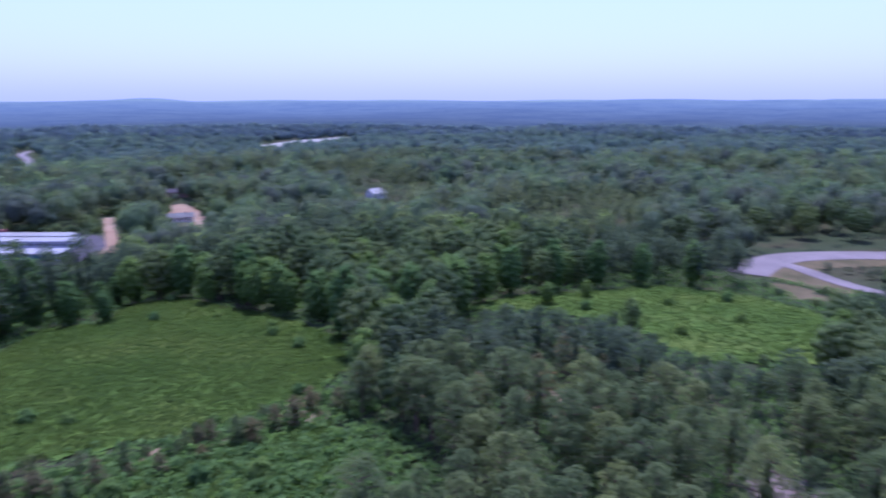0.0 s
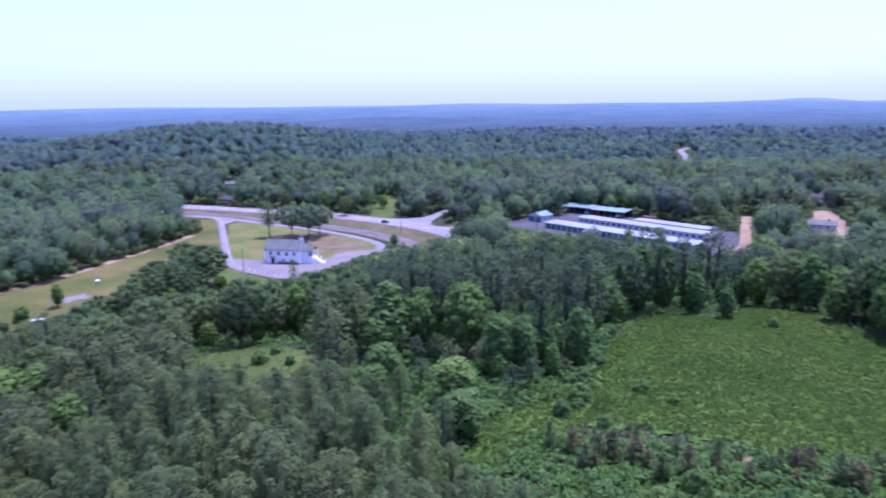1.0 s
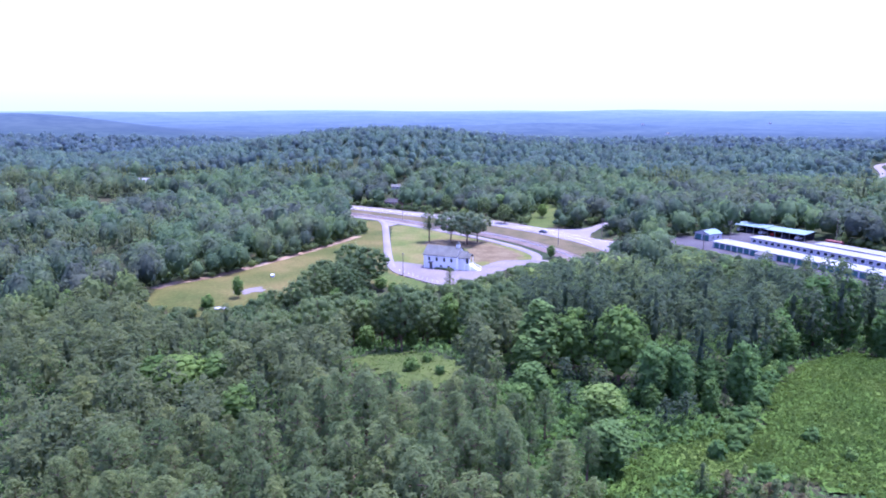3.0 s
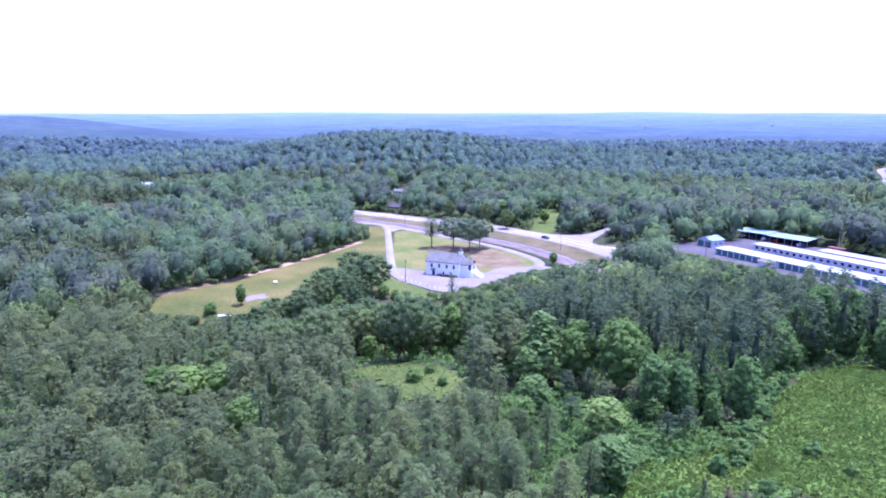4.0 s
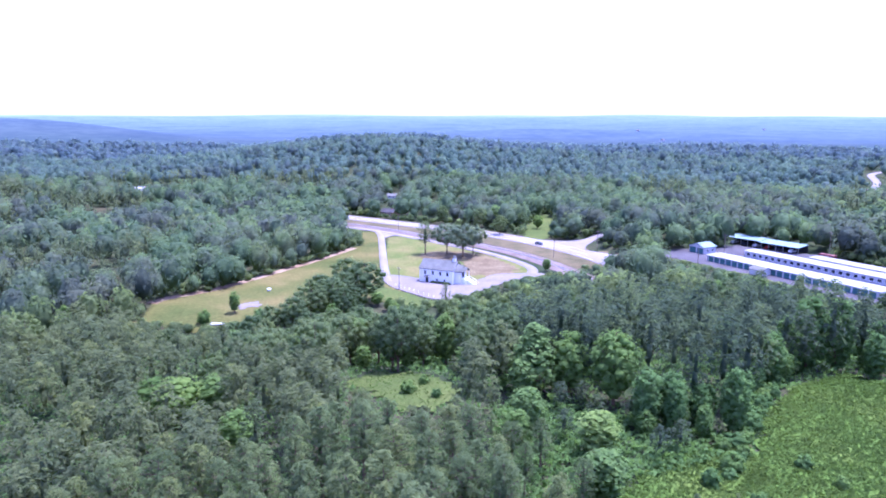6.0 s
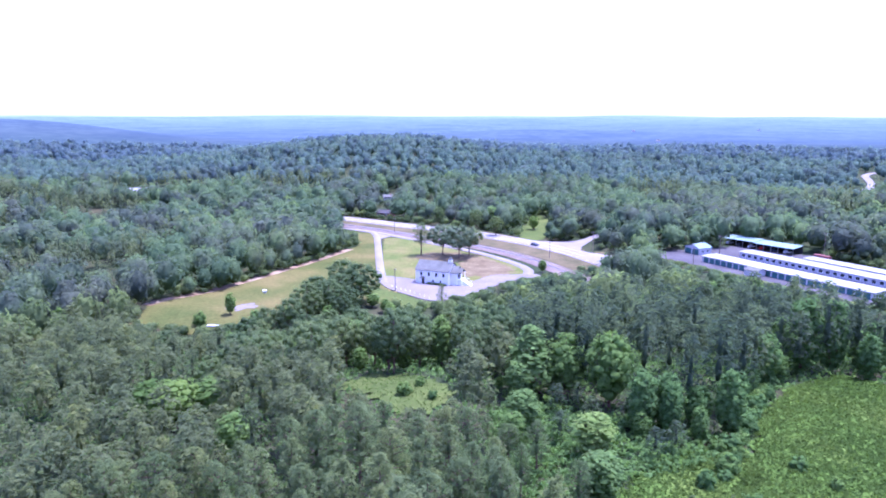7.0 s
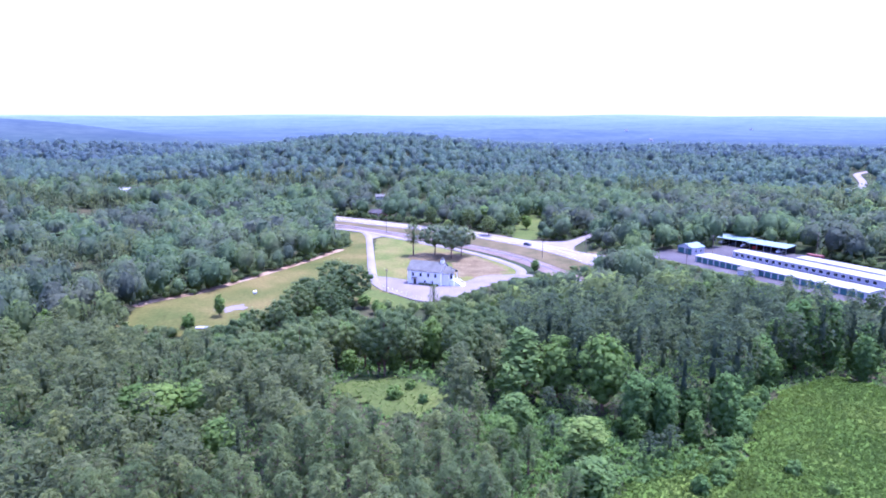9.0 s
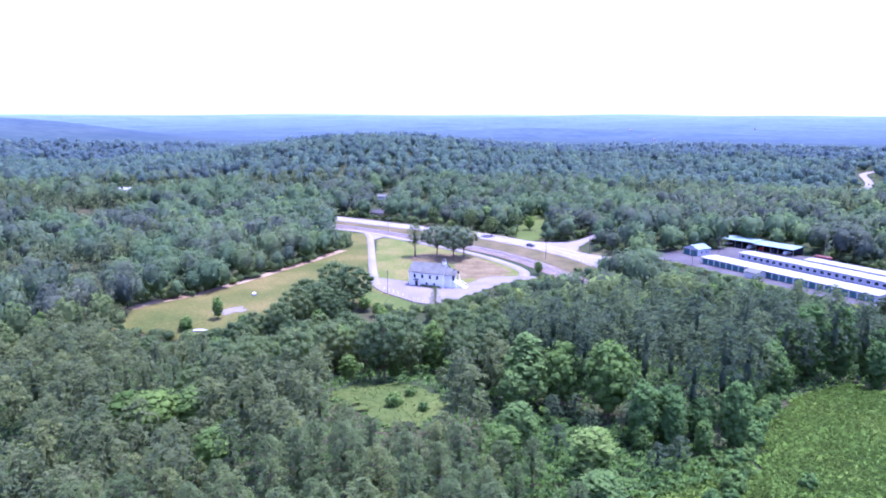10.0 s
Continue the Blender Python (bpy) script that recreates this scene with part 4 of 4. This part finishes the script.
# two rings of woods, their haze carried by the leaf colours
for gap, r0, r1, cards, size, mat, lab in ((11.0, 640, 1000, 48, 0.115, HAZED_HILLWOODS, "green wooded hillside beyond the highway, haze tinted into its leaves"), (14.0, 1000, 1300, 24, 0.16, HAZED_FARWOODS, "distant wooded hills with blue haze painted into the leaves")):
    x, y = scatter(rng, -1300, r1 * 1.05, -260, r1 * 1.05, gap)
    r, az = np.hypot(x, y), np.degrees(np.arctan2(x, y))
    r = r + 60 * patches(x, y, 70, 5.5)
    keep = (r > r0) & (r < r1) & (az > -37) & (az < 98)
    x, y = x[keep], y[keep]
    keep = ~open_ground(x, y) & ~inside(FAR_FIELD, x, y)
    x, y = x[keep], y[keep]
    h = np.minimum(rng.uniform(9, 17, len(x)) * (1 + 0.35 * patches(x, y, 90, 2.2)), sightline_top(x, y) - height(x, y))
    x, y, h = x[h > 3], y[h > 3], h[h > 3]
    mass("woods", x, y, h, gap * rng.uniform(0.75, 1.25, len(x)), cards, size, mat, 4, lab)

# bushy edges along roads, fields and yards
x, y = scatter(rng, -260, 260, 200, 560, 4.2)
keep = ~open_ground(x, y)
x, y = x[keep], y[keep]
d = np.full(len(x), 1e9)
for poly, _ in CUT:
    d = np.minimum(d, near_line(poly + poly[:1], x, y))
for line, w in LINES:
    d = np.minimum(d, near_line(line, x, y) - w)
h = np.minimum(rng.uniform(2.2, 5.5, len(x)), sightline_top(x, y) - height(x, y))
keep = (d < 9) & (h > 1.2)
mass("shrubs", x[keep], y[keep], h[keep], rng.uniform(4.0, 6.5, keep.sum()), 90, 0.10, OAK, 15, "dense green shrubs along the wood's edges")

# low vines and weeds over the meadows
rng = np.random.default_rng(12)
vs = []
for poly, dens, size, lumps in ((MEADOW_MAIN, 22.0, 0.27, 0.22), (MEADOW_LOBE, 20.0, 0.27, 0.22), (MEADOW_LOW, 20.0, 0.27, 0.22), (MEADOW_EAST, 7.0, 0.34, 0.22), (GLADE, 5.0, 0.2, 0.12)):
    p = np.array(poly, float)
    lo, hi = p.min(0), p.max(0)
    cnt = int(dens * np.prod(hi - lo))
    px_, py_ = rng.uniform(lo[0], hi[0], cnt), rng.uniform(lo[1], hi[1], cnt)
    ok = inside(poly, px_, py_)
    px_, py_ = px_[ok], py_[ok]
    lump = 1 + np.sin(px_ * 1.3 + 2 * np.sin(py_ * 0.7)) * np.sin(py_ * 1.1 + 2 * np.sin(px_ * 0.5))
    c = np.column_stack([px_, py_, height(px_, py_) + 0.12 + lumps * lump + rng.uniform(0.0, 0.22, len(px_))])
    vs.append(leaf_cards(rng, c, np.full((len(c), 1), 0.15), len(c), size, 2.2, 0.9))
v = np.concatenate(vs)
tagged(part("vine_cover", from_arrays("vine_cover", v, leaves(v), KUDZU), None), "low bright green vines and weeds covering the meadows", "vines", "", "stuff")


# undergrowth under the nearest trees
rng = np.random.default_rng(21)
px_, py_ = rng.uniform(-125, 235, 190000), rng.uniform(-10, 215, 190000)
ok = ~open_ground(px_, py_, False) & (np.hypot(px_, py_) > 52)
low = inside(LOW_STAND, px_, py_) | inside(FRONT_OPEN, px_, py_)
px2, py2 = rng.uniform(0, 90, 76000), rng.uniform(44, 140, 76000)
ok |= low & (np.hypot(px_, py_) > 50)
ok2 = inside(LOW_STAND, px2, py2) | inside(FRONT_OPEN, px2, py2) | (near_line([(32, 91), (86, 71)], px2, py2) < 6)
px_, py_ = np.concatenate([px_[ok], px2[ok2]]), np.concatenate([py_[ok], py2[ok2]])
lump = 0.5 + 0.5 * np.sin(px_ * 0.8 + 2 * np.sin(py_ * 0.5)) * np.sin(py_ * 0.9 + 2 * np.sin(px_ * 0.4))
c = np.column_stack([px_, py_, height(px_, py_) + 0.1 + 1.7 * lump * rng.uniform(0.2, 1, len(px_))])
v = leaf_cards(rng, c, np.full((len(c), 1), 0.3), len(c), 0.55, 1.2, 0.8)
tagged(part("undergrowth", from_arrays("undergrowth", v, leaves(v), VINE), None), "tangled green undergrowth beneath the trees", "undergrowth", "", "stuff")

# ---- buildings ----
def box(bm, x0, x1, y0, y1, z0, z1):
    v = [bm.verts.new((x, y, z)) for z in (z0, z1) for x, y in ((x0, y0), (x1, y0), (x1, y1), (x0, y1))]
    for q in ((3, 2, 1, 0), (4, 5, 6, 7), (0, 1, 5, 4), (1, 2, 6, 5), (2, 3, 7, 6), (3, 0, 4, 7)):
        bm.faces.new([v[i] for i in q])


def slab(name, mat, parent, *dims, label="", bevel=0.0):
    bm = bmesh.new()
    box(bm, *dims)
    if bevel:
        bmesh.ops.bevel(bm, geom=bm.edges[:], offset=bevel, segments=2, affect="EDGES")
    return part(name, bm, mat, parent, label)


def prism(bm, poly, y0, y1):
    """A shape in x and z drawn out along y."""
    a, b = [bm.verts.new((x, y0, z)) for x, z in poly], [bm.verts.new((x, y1, z)) for x, z in poly]
    bm.faces.new(a)
    bm.faces.new(b[::-1])
    for i in range(len(a)):
        j = (i + 1) % len(a)
        bm.faces.new((a[j], a[i], b[i], b[j]))


def gable_roof(name, mat, parent, half, eave, ridge, y0, y1, over=0.35, thick=0.18):
    bm = bmesh.new()
    k = (ridge - eave) / half
    e = half + over
    prism(bm, [(-e, eave - k * over), (0, ridge), (e, eave - k * over), (e, eave - k * over + thick), (0, ridge + thick), (-e, eave - k * over + thick)], y0 - over, y1 + over)
    bmesh.ops.recalc_face_normals(bm, faces=bm.faces[:])
    return part(name, bm, mat, parent)


def window(parent, x, y, z, w, h, side):
    """A framed pane in a wall that faces along x ('x') or y ('y')."""
    if side == "x":
        f = slab("window", TRIM, parent, x - 0.05, x + 0.05, y - w / 2 - 0.1, y + w / 2 + 0.1, z - 0.1, z + h + 0.1)
        slab("pane", GLASS, f, x - 0.07, x + 0.07, y - w / 2, y + w / 2, z, z + h)
    else:
        f = slab("window", TRIM, parent, x - w / 2 - 0.1, x + w / 2 + 0.1, y - 0.05, y + 0.05, z - 0.1, z + h + 0.1)
        slab("pane", GLASS, f, x - w / 2, x + w / 2, y - 0.07, y + 0.07, z, z + h)


def walls(name, mat, parent, half, eave, ridge, y0, y1):
    bm = bmesh.new()
    prism(bm, [(-half, -0.6), (half, -0.6), (half, eave), (0, ridge), (-half, eave)], y0, y1)
    bmesh.ops.recalc_face_normals(bm, faces=bm.faces[:])
    return part(name, bm, mat, parent)


def at(ob, x, y, heading, lift=0.25):
    """Stands a thing on the land; its own y axis points along the heading, in degrees from east."""
    ob.matrix_basis = Matrix.Translation((x, y, float(height(x, y)) + lift)) @ Matrix.Rotation(radians(heading - 90), 4, "Z")
    return ob


# the church: its length runs along its own y, the porch at the far end of y
church = tagged(new("church"), "white clapboard country church with grey roof and small steeple", "church")
walls("wall", WHITE, church, 4.3, 5.4, 8.3, 0, 14)
gable_roof("roof", SHINGLE, church, 4.3, 5.4, 8.3, 0, 14)
walls("vestibule", WHITE, church, 2.7, 4.9, 6.9, 14, 16.6)
gable_roof("vestibule_roof", SHINGLE, church, 2.7, 4.9, 6.9, 14.2, 16.6)
tower = slab("steeple", WHITE, church, -0.6, 0.6, 12.3, 13.5, 7.4, 9.4, label="small white boxed steeple")
bm = bmesh.new()
bmesh.ops.create_cone(bm, cap_ends=True, segments=4, radius1=1.0, radius2=0.04, depth=1.3, matrix=pose(0, 12.9, 10.05, 0, 0, 45))
part("spire", bm, SHINGLE, tower)
slab("louvre", GLASS, tower, -0.35, 0.35, 12.24, 12.3, 8.3, 9.1)
for s in (-1, 1):
    for yy in (2.4, 5.6, 8.8, 11.8):
        window(church, s * 4.3, yy, 3.1, 0.9, 1.5, "x")
    for yy in (7.4, 10.6):
        window(church, s * 4.3, yy, 0.9, 0.8, 0.8, "x")
    window(church, s * 1.5, 16.6, 2.9, 0.6, 1.3, "y")
slab("basement_door", DARK, church, 4.28, 4.36, 2.6, 3.7, -0.2, 2.0)
aw = bmesh.new()
prism(aw, [(4.3, 2.7), (5.5, 2.25), (5.5, 2.33), (4.3, 2.8)], 2.2, 4.2)
part("awning", aw, SHINGLE, church)
slab("door", DARK, church, -0.9, 0.9, 16.58, 16.66, 2.2, 4.3, label="dark double entrance door")
porch = slab("porch", TRIM, church, -2.0, 2.0, 16.6, 18.4, -0.4, 2.1, label="white raised entrance porch")
bm = bmesh.new()
for i in range(11):
    box(bm, -1.2, 1.2, 18.4 + i * 0.32, 18.4 + (i + 1) * 0.32, -0.4, 1.95 - i * 0.185)
part("stairs", bm, TRIM, church, "long white entrance stairs")
for s in (-1.2, 1.2):
    bm = bmesh.new()
    for i in range(5):
        tube(bm, (s, 18.5 + i * 0.82, 1.9 - i * 0.46), (s, 18.5 + i * 0.82, 2.9 - i * 0.46), 0.05, 0.05, 4)
    tube(bm, (s, 18.4, 2.95), (s, 21.9, 1.0), 0.06, 0.06, 4)
    part("handrail", bm, TRIM, church)
for s in (-1.9, 1.9):
    slab("porch_post", TRIM, church, s - 0.1, s + 0.1, 18.1, 18.3, 2.1, 4.9)
gable_roof("porch_roof", SHINGLE, church, 2.0, 4.9, 6.2, 16.7, 18.3, 0.2, 0.14)
rb = np.random.default_rng(3)
cs = np.array([(5.0 + rb.uniform(-0.2, 0.3), 5.5 + i * 0.75, 0.3) for i in range(11)])
v = leaf_cards(rb, cs, np.full((11, 1), 0.6), 900, 0.24, 0.4, 0.8)
at(church, -16.0, 292.0, math.degrees(math.atan2(-5.5, 13.2)))
church.matrix_basis = church.matrix_basis @ Matrix.Scale(1.06, 4)
hedge = tagged(part("hedge", from_arrays("hedge", v, leaves(v), OAK), None), "low dark clipped hedge along the church wall", "hedge")
hedge.matrix_basis = church.matrix_basis.copy()

# the storage sheds: along D, with doors facing the lane
D0, DX, NX = (106.5, 308.0), (0.505, -0.863), (0.863, 0.505)
HEAD = math.degrees(math.atan2(DX[1], DX[0]))


def storage(length, width, label, pitch=3.05, rooms=True):
    s = tagged(new("storage_shed"), label, "storage shed", "storage sheds")
    bm = bmesh.new()
    prism(bm, [(0, -0.5), (width, -0.5), (width, 2.55), (width / 2, 2.75), (0, 2.55)], 0, length)
    bmesh.ops.recalc_face_normals(bm, faces=bm.faces[:])
    part("wall", bm, CREAM, s)
    bm = bmesh.new()
    prism(bm, [(-0.5, 2.56), (width / 2, 2.8), (width + 0.5, 2.56), (width + 0.5, 2.68), (width / 2, 2.95), (-0.5, 2.68)], -0.3, length + 0.3)
    for i in range(int(length / 1.5)):
        box(bm, -0.5, width / 2, i * 1.5, i * 1.5 + 0.06, 2.6, 2.7)
    bmesh.ops.recalc_face_normals(bm, faces=bm.faces[:])
    part("roof", bm, TIN, s, "long white low-pitched metal roof")
    k = int((length - 1) / pitch)
    for i in range(k):
        yy = 0.6 + i * pitch
        if rooms:
            bm = bmesh.new()
            box(bm, -0.06, 0.02, yy + 0.36, yy + pitch - 0.36, -0.2, 2.15)
            for z in (0.3, 0.75, 1.2, 1.65):
                box(bm, -0.085, -0.05, yy + 0.36, yy + pitch - 0.36, z, z + 0.06)
            part("rollup_door", bm, DOORGREEN, s)
        else:
            window(s, 0.0, yy + pitch / 2, 0.7, 1.6, 1.25, "x")
    return s


def shed_at(s, along, across):
    x, y = D0[0] + DX[0] * along + NX[0] * across, D0[1] + DX[1] * along + NX[1] * across
    s.matrix_basis = Matrix.Translation((x, y, 5.6)) @ Matrix(((NX[0], DX[0], 0, 0), (NX[1], DX[1], 0, 0), (0, 0, 1, 0), (0, 0, 0, 1)))


shed_at(storage(75, 9, "long white-roofed storage shed with dark green roll-up doors"), 0, 0)
shed_at(storage(68, 8, "long white-roofed storage shed with small dark openings", 3.05, rooms=False), 1.5, 22.3)
shed_at(storage(37, 7, "shorter white-roofed storage shed behind the others", 3.05, rooms=False), 25, 33.6)
office = tagged(new("storage_office"), "small blue-grey gabled office with green doors beside the sheds", "building")
walls("wall", CREAM, office, 4.2, 3.0, 4.4, 0, 8)
gable_roof("roof", BLUETIN, office, 4.2, 3.0, 4.4, 0, 8)
for s in (-2.1, 2.1):
    slab("rollup_door", DOORGREEN, office, s - 1.7, s + 1.7, -0.06, 0.02, -0.2, 2.5)
window(office, 4.2, 2.4, 1.0, 1.0, 1.0, "x")
window(office, 4.2, 5.6, 1.0, 1.0, 1.0, "x")
at(office, 107.5, 325.5, 30, 0.15)
shelter = tagged(new("vehicle_shelter"), "open long shelter with a blue-grey metal roof over parked vehicles", "shelter")
bm = bmesh.new()
prism(bm, [(-0.5, 3.0), (8.5, 3.6), (8.5, 3.75), (-0.5, 3.15)], 16.4, 36)
part("roof", bm, BLUETIN, shelter)
bm = bmesh.new()
prism(bm, [(-0.2, 3.35), (8.5, 3.95), (8.5, 4.1), (-0.2, 3.5)], 0, 16.6)
part("roof", bm, BLUETIN, shelter)
slab("back_wall", DARK, shelter, 8.0, 8.15, 0, 36, -0.4, 3.5)
for i in range(11):
    slab("post", STEEL, shelter, -0.1, 0.1, 0.1 + i * 3.56, 0.3 + i * 3.56, -0.4, 3.05)
shelter.matrix_basis = Matrix.Translation((130.5, 350.5, 5.6)) @ Matrix(((0.80, 0.60, 0, 0), (0.60, -0.80, 0, 0), (0, 0, 1, 0), (0, 0, 0, 1)))
# plain box standing in for a heap of red clay
box_ = tagged(new("container"), "red-brown ribbed box in place of a clay pile by the shelter", "container")
slab("body", RUST, box_, -1.25, 1.25, 0, 7, -0.3, 2.5, bevel=0.04)
for i in range(9):
    slab("rib", RUST, box_, -1.3, -1.24, 0.4 + i * 0.75, 0.55 + i * 0.75, 0.0, 2.4)
at(box_, 158, 314, HEAD, 0.1)
lean = tagged(new("shed"), "small grey-roofed outbuilding in front of the storage shed", "shed")
walls("wall", CREAM, lean, 2.6, 2.2, 3.1, 0, 6)
gable_roof("roof", SHINGLE, lean, 2.6, 2.2, 3.1, 0, 6)
at(lean, 117, 284, HEAD, 0.1)


def house(label, half, length, eave, ridge, roof, wall, x, y, heading, lift=0.1):
    h = tagged(new("house"), label, "house")
    walls("wall", wall, h, half, eave, ridge, 0, length)
    gable_roof("roof", roof, h, half, eave, ridge, 0, length, 0.5)
    for s in (-1, 1):
        for i in range(int(length / 3)):
            window(h, s * half, 1.6 + 3 * i, 1.0, 1.0, 1.2, "x")
    slab("door", DARK, h, -0.5, 0.5, -0.05, 0.02, 0, 2.0)
    slab("chimney", BRICK, h, 0.3, 0.9, length * 0.7, length * 0.7 + 0.6, eave, ridge + 0.9)
    return at(h, x, y, heading, lift)


house("small pale-roofed house in a yard beyond the highway", 3.0, 7, 2.6, 4.0, SHINGLE, CREAM, -60, 558, 5)
house("dark-roofed low house at the highway's edge", 4, 10, 2.6, 4.2, DARKROOF, BRICK, -55, 483, -25)
house("dark-roofed brick house half hidden by trees", 3.5, 9, 2.8, 4.4, DARKROOF, BRICK, -6, 468, 0)
house("pale house roof among distant trees", 4.5, 14, 3, 5, TIN, WHITE, -264, 560, 0)
house("white and green gabled house among trees", 3.6, 9, 3.2, 5.6, TIN, WHITE, 332, 243, -20)
house("tan house with a pale roof among trees", 4, 10, 2.8, 4.4, CLAY, CREAM, 300, 214, -30)
house("dark-roofed brick house among trees", 4.5, 11, 2.8, 4.4, DARKROOF, BRICK, 279, 350, -55)
house("grey-roofed low house by the clay yard", 4, 11, 2.6, 4, SHINGLE, CREAM, 218, 276, -35)

for far_x, far_y, far_turn in ((417, 1534, 20), (869, 2119, 40), (470, 1980, 5)):
    house("small pale farmhouse far out on the hazy plain", 3.2, 7, 3.0, 4.6, SHINGLE, CREAM, far_x, far_y, far_turn, 9.0)


def car(label, paint, x, y, heading, lift):
    c = tagged(new("car"), label, "car", "parked cars")
    bm = bmesh.new()
    prism(bm, [(-2.2, 0.35), (2.2, 0.35), (2.25, 0.85), (1.2, 0.95), (0.55, 1.45), (-1.2, 1.45), (-1.9, 0.98), (-2.25, 0.9)], -0.88, 0.88)
    bmesh.ops.recalc_face_normals(bm, faces=bm.faces[:])
    bmesh.ops.bevel(bm, geom=bm.edges[:], offset=0.06, segments=2, affect="EDGES")
    part("body", bm, paint, c)
    bm = bmesh.new()
    prism(bm, [(1.08, 0.98), (0.5, 1.4), (-1.15, 1.4), (-1.75, 1.0)], -0.9, 0.9)
    bmesh.ops.recalc_face_normals(bm, faces=bm.faces[:])
    part("windows", bm, GLASS, c)
    for wx in (-1.4, 1.4):
        for wy in (-0.8, 0.8):
            bm = bmesh.new()
            bmesh.ops.create_cone(bm, cap_ends=True, segments=12, radius1=0.34, radius2=0.34, depth=0.22, matrix=pose(wx, wy, 0.34, 90))
            part("wheel", bm, TYRE, c)
    return at(c, x, y, heading + 90, lift)


CARWHITE, CARDARK, CARRED = plain("white_car_paint", (0.75, 0.75, 0.75), 0.25), plain("dark_car_paint", (0.05, 0.06, 0.08), 0.25), plain("red_car_paint", (0.35, 0.05, 0.04), 0.25)
for i, (p, lab) in enumerate(((CARWHITE, "white car parked under the metal shelter"), (CARDARK, "dark car parked under the metal shelter"), (CARWHITE, "white car parked under the metal shelter"), (CARRED, "red car parked under the metal shelter"), (CARDARK, "dark car parked under the metal shelter"), (CARWHITE, "white car parked under the metal shelter"))):
    along = 2 + i * 5.9
    car(lab, p, 130.5 + 0.8 * 3 + 0.6 * along, 350.5 + 0.6 * 3 - 0.8 * along, 37, 0.15)
car("dark car standing on the pale highway", CARDARK, 40, 372, -47, 0.32)


def utility_pole(x, y, h, turn, lift=0.0):
    p = tagged(new("utility_pole"), "weathered wooden utility pole with a crossarm", "utility pole", "utility poles")
    bm = bmesh.new()
    tube(bm, (0, 0, -0.6), (0, 0, h), 0.17, 0.11, 8)
    part("pole", bm, POLE, p)
    slab("crossarm", POLE, p, -1.1, 1.1, -0.06, 0.06, h - 0.7, h - 0.55)
    for s in (-1.0, 1.0, 0.4):
        bm = bmesh.new()
        tube(bm, (s, 0, h - 0.55), (s, 0, h - 0.35), 0.05, 0.04, 5)
        part("insulator", bm, STEEL, p)
    return at(p, x, y, turn, lift)


POLES = [(-25, 273, 9.5), (120, 325, 9), (101, 303, 9), (166, 322, 11), (67, 352, 11), (-38, 412, 9), (-100, 462, 10), (44, 340, 9)]
for px0, py0, h in POLES:
    utility_pole(px0, py0, h, 40)
for a, b in (((101, 303, 8.3), (120, 325, 8.3)), ((120, 325, 8.3), (166, 322, 10.3)), ((67, 352, 10.3), (120, 325, 8.3)), ((-38, 412, 8.3), (67, 352, 10.3))):
    bm = bmesh.new()
    za, zb = float(height(a[0], a[1])) + a[2], float(height(b[0], b[1])) + b[2]
    pts = [Vector((a[0] + (b[0] - a[0]) * t, a[1] + (b[1] - a[1]) * t, za + (zb - za) * t - 1.2 * 4 * t * (1 - t))) for t in np.linspace(0, 1, 9)]
    for p, q in zip(pts, pts[1:]):
        tube(bm, p, q, 0.03, 0.03, 4)
    tagged(part("power_line", bm, WIRE, None), "thin dark power line strung between poles", "cable")
for i in range(9):
    bm = bmesh.new()
    tube(bm, (0, 0, -0.2), (0, 0, 0.9), 0.09, 0.09, 6)
    b_ = part("bollard", bm, TRIM, None)
    tagged(b_, "short white post along the parking lot edge", "post", "white posts")
    b_.location = (-27 + i * 2.0, 280 - i * 2.3, float(height(-27 + i * 2.0, 280 - i * 2.3)) + 0.26)
slab_ = tagged(slab("concrete_slab", CREAM, None, -2.2, 2.2, -0.9, 0.9, -0.1, 0.25, bevel=0.05), "pale concrete slab in the dry field", "slab")
slab_.location = (-83, 231, float(height(-83, 231)) + 0.2)
# box with a lid in place of an unidentified white object
cover = tagged(new("well_house"), "low white box with a flat lid in the dry field", "well house")
slab("body", CREAM, cover, -1.0, 1.0, -0.6, 0.6, -0.1, 0.7, bevel=0.03)
slab("lid", WHITE, cover, -1.1, 1.1, -0.7, 0.7, 0.7, 0.8, bevel=0.02)
at(cover, -76, 270, 15, 0.2)
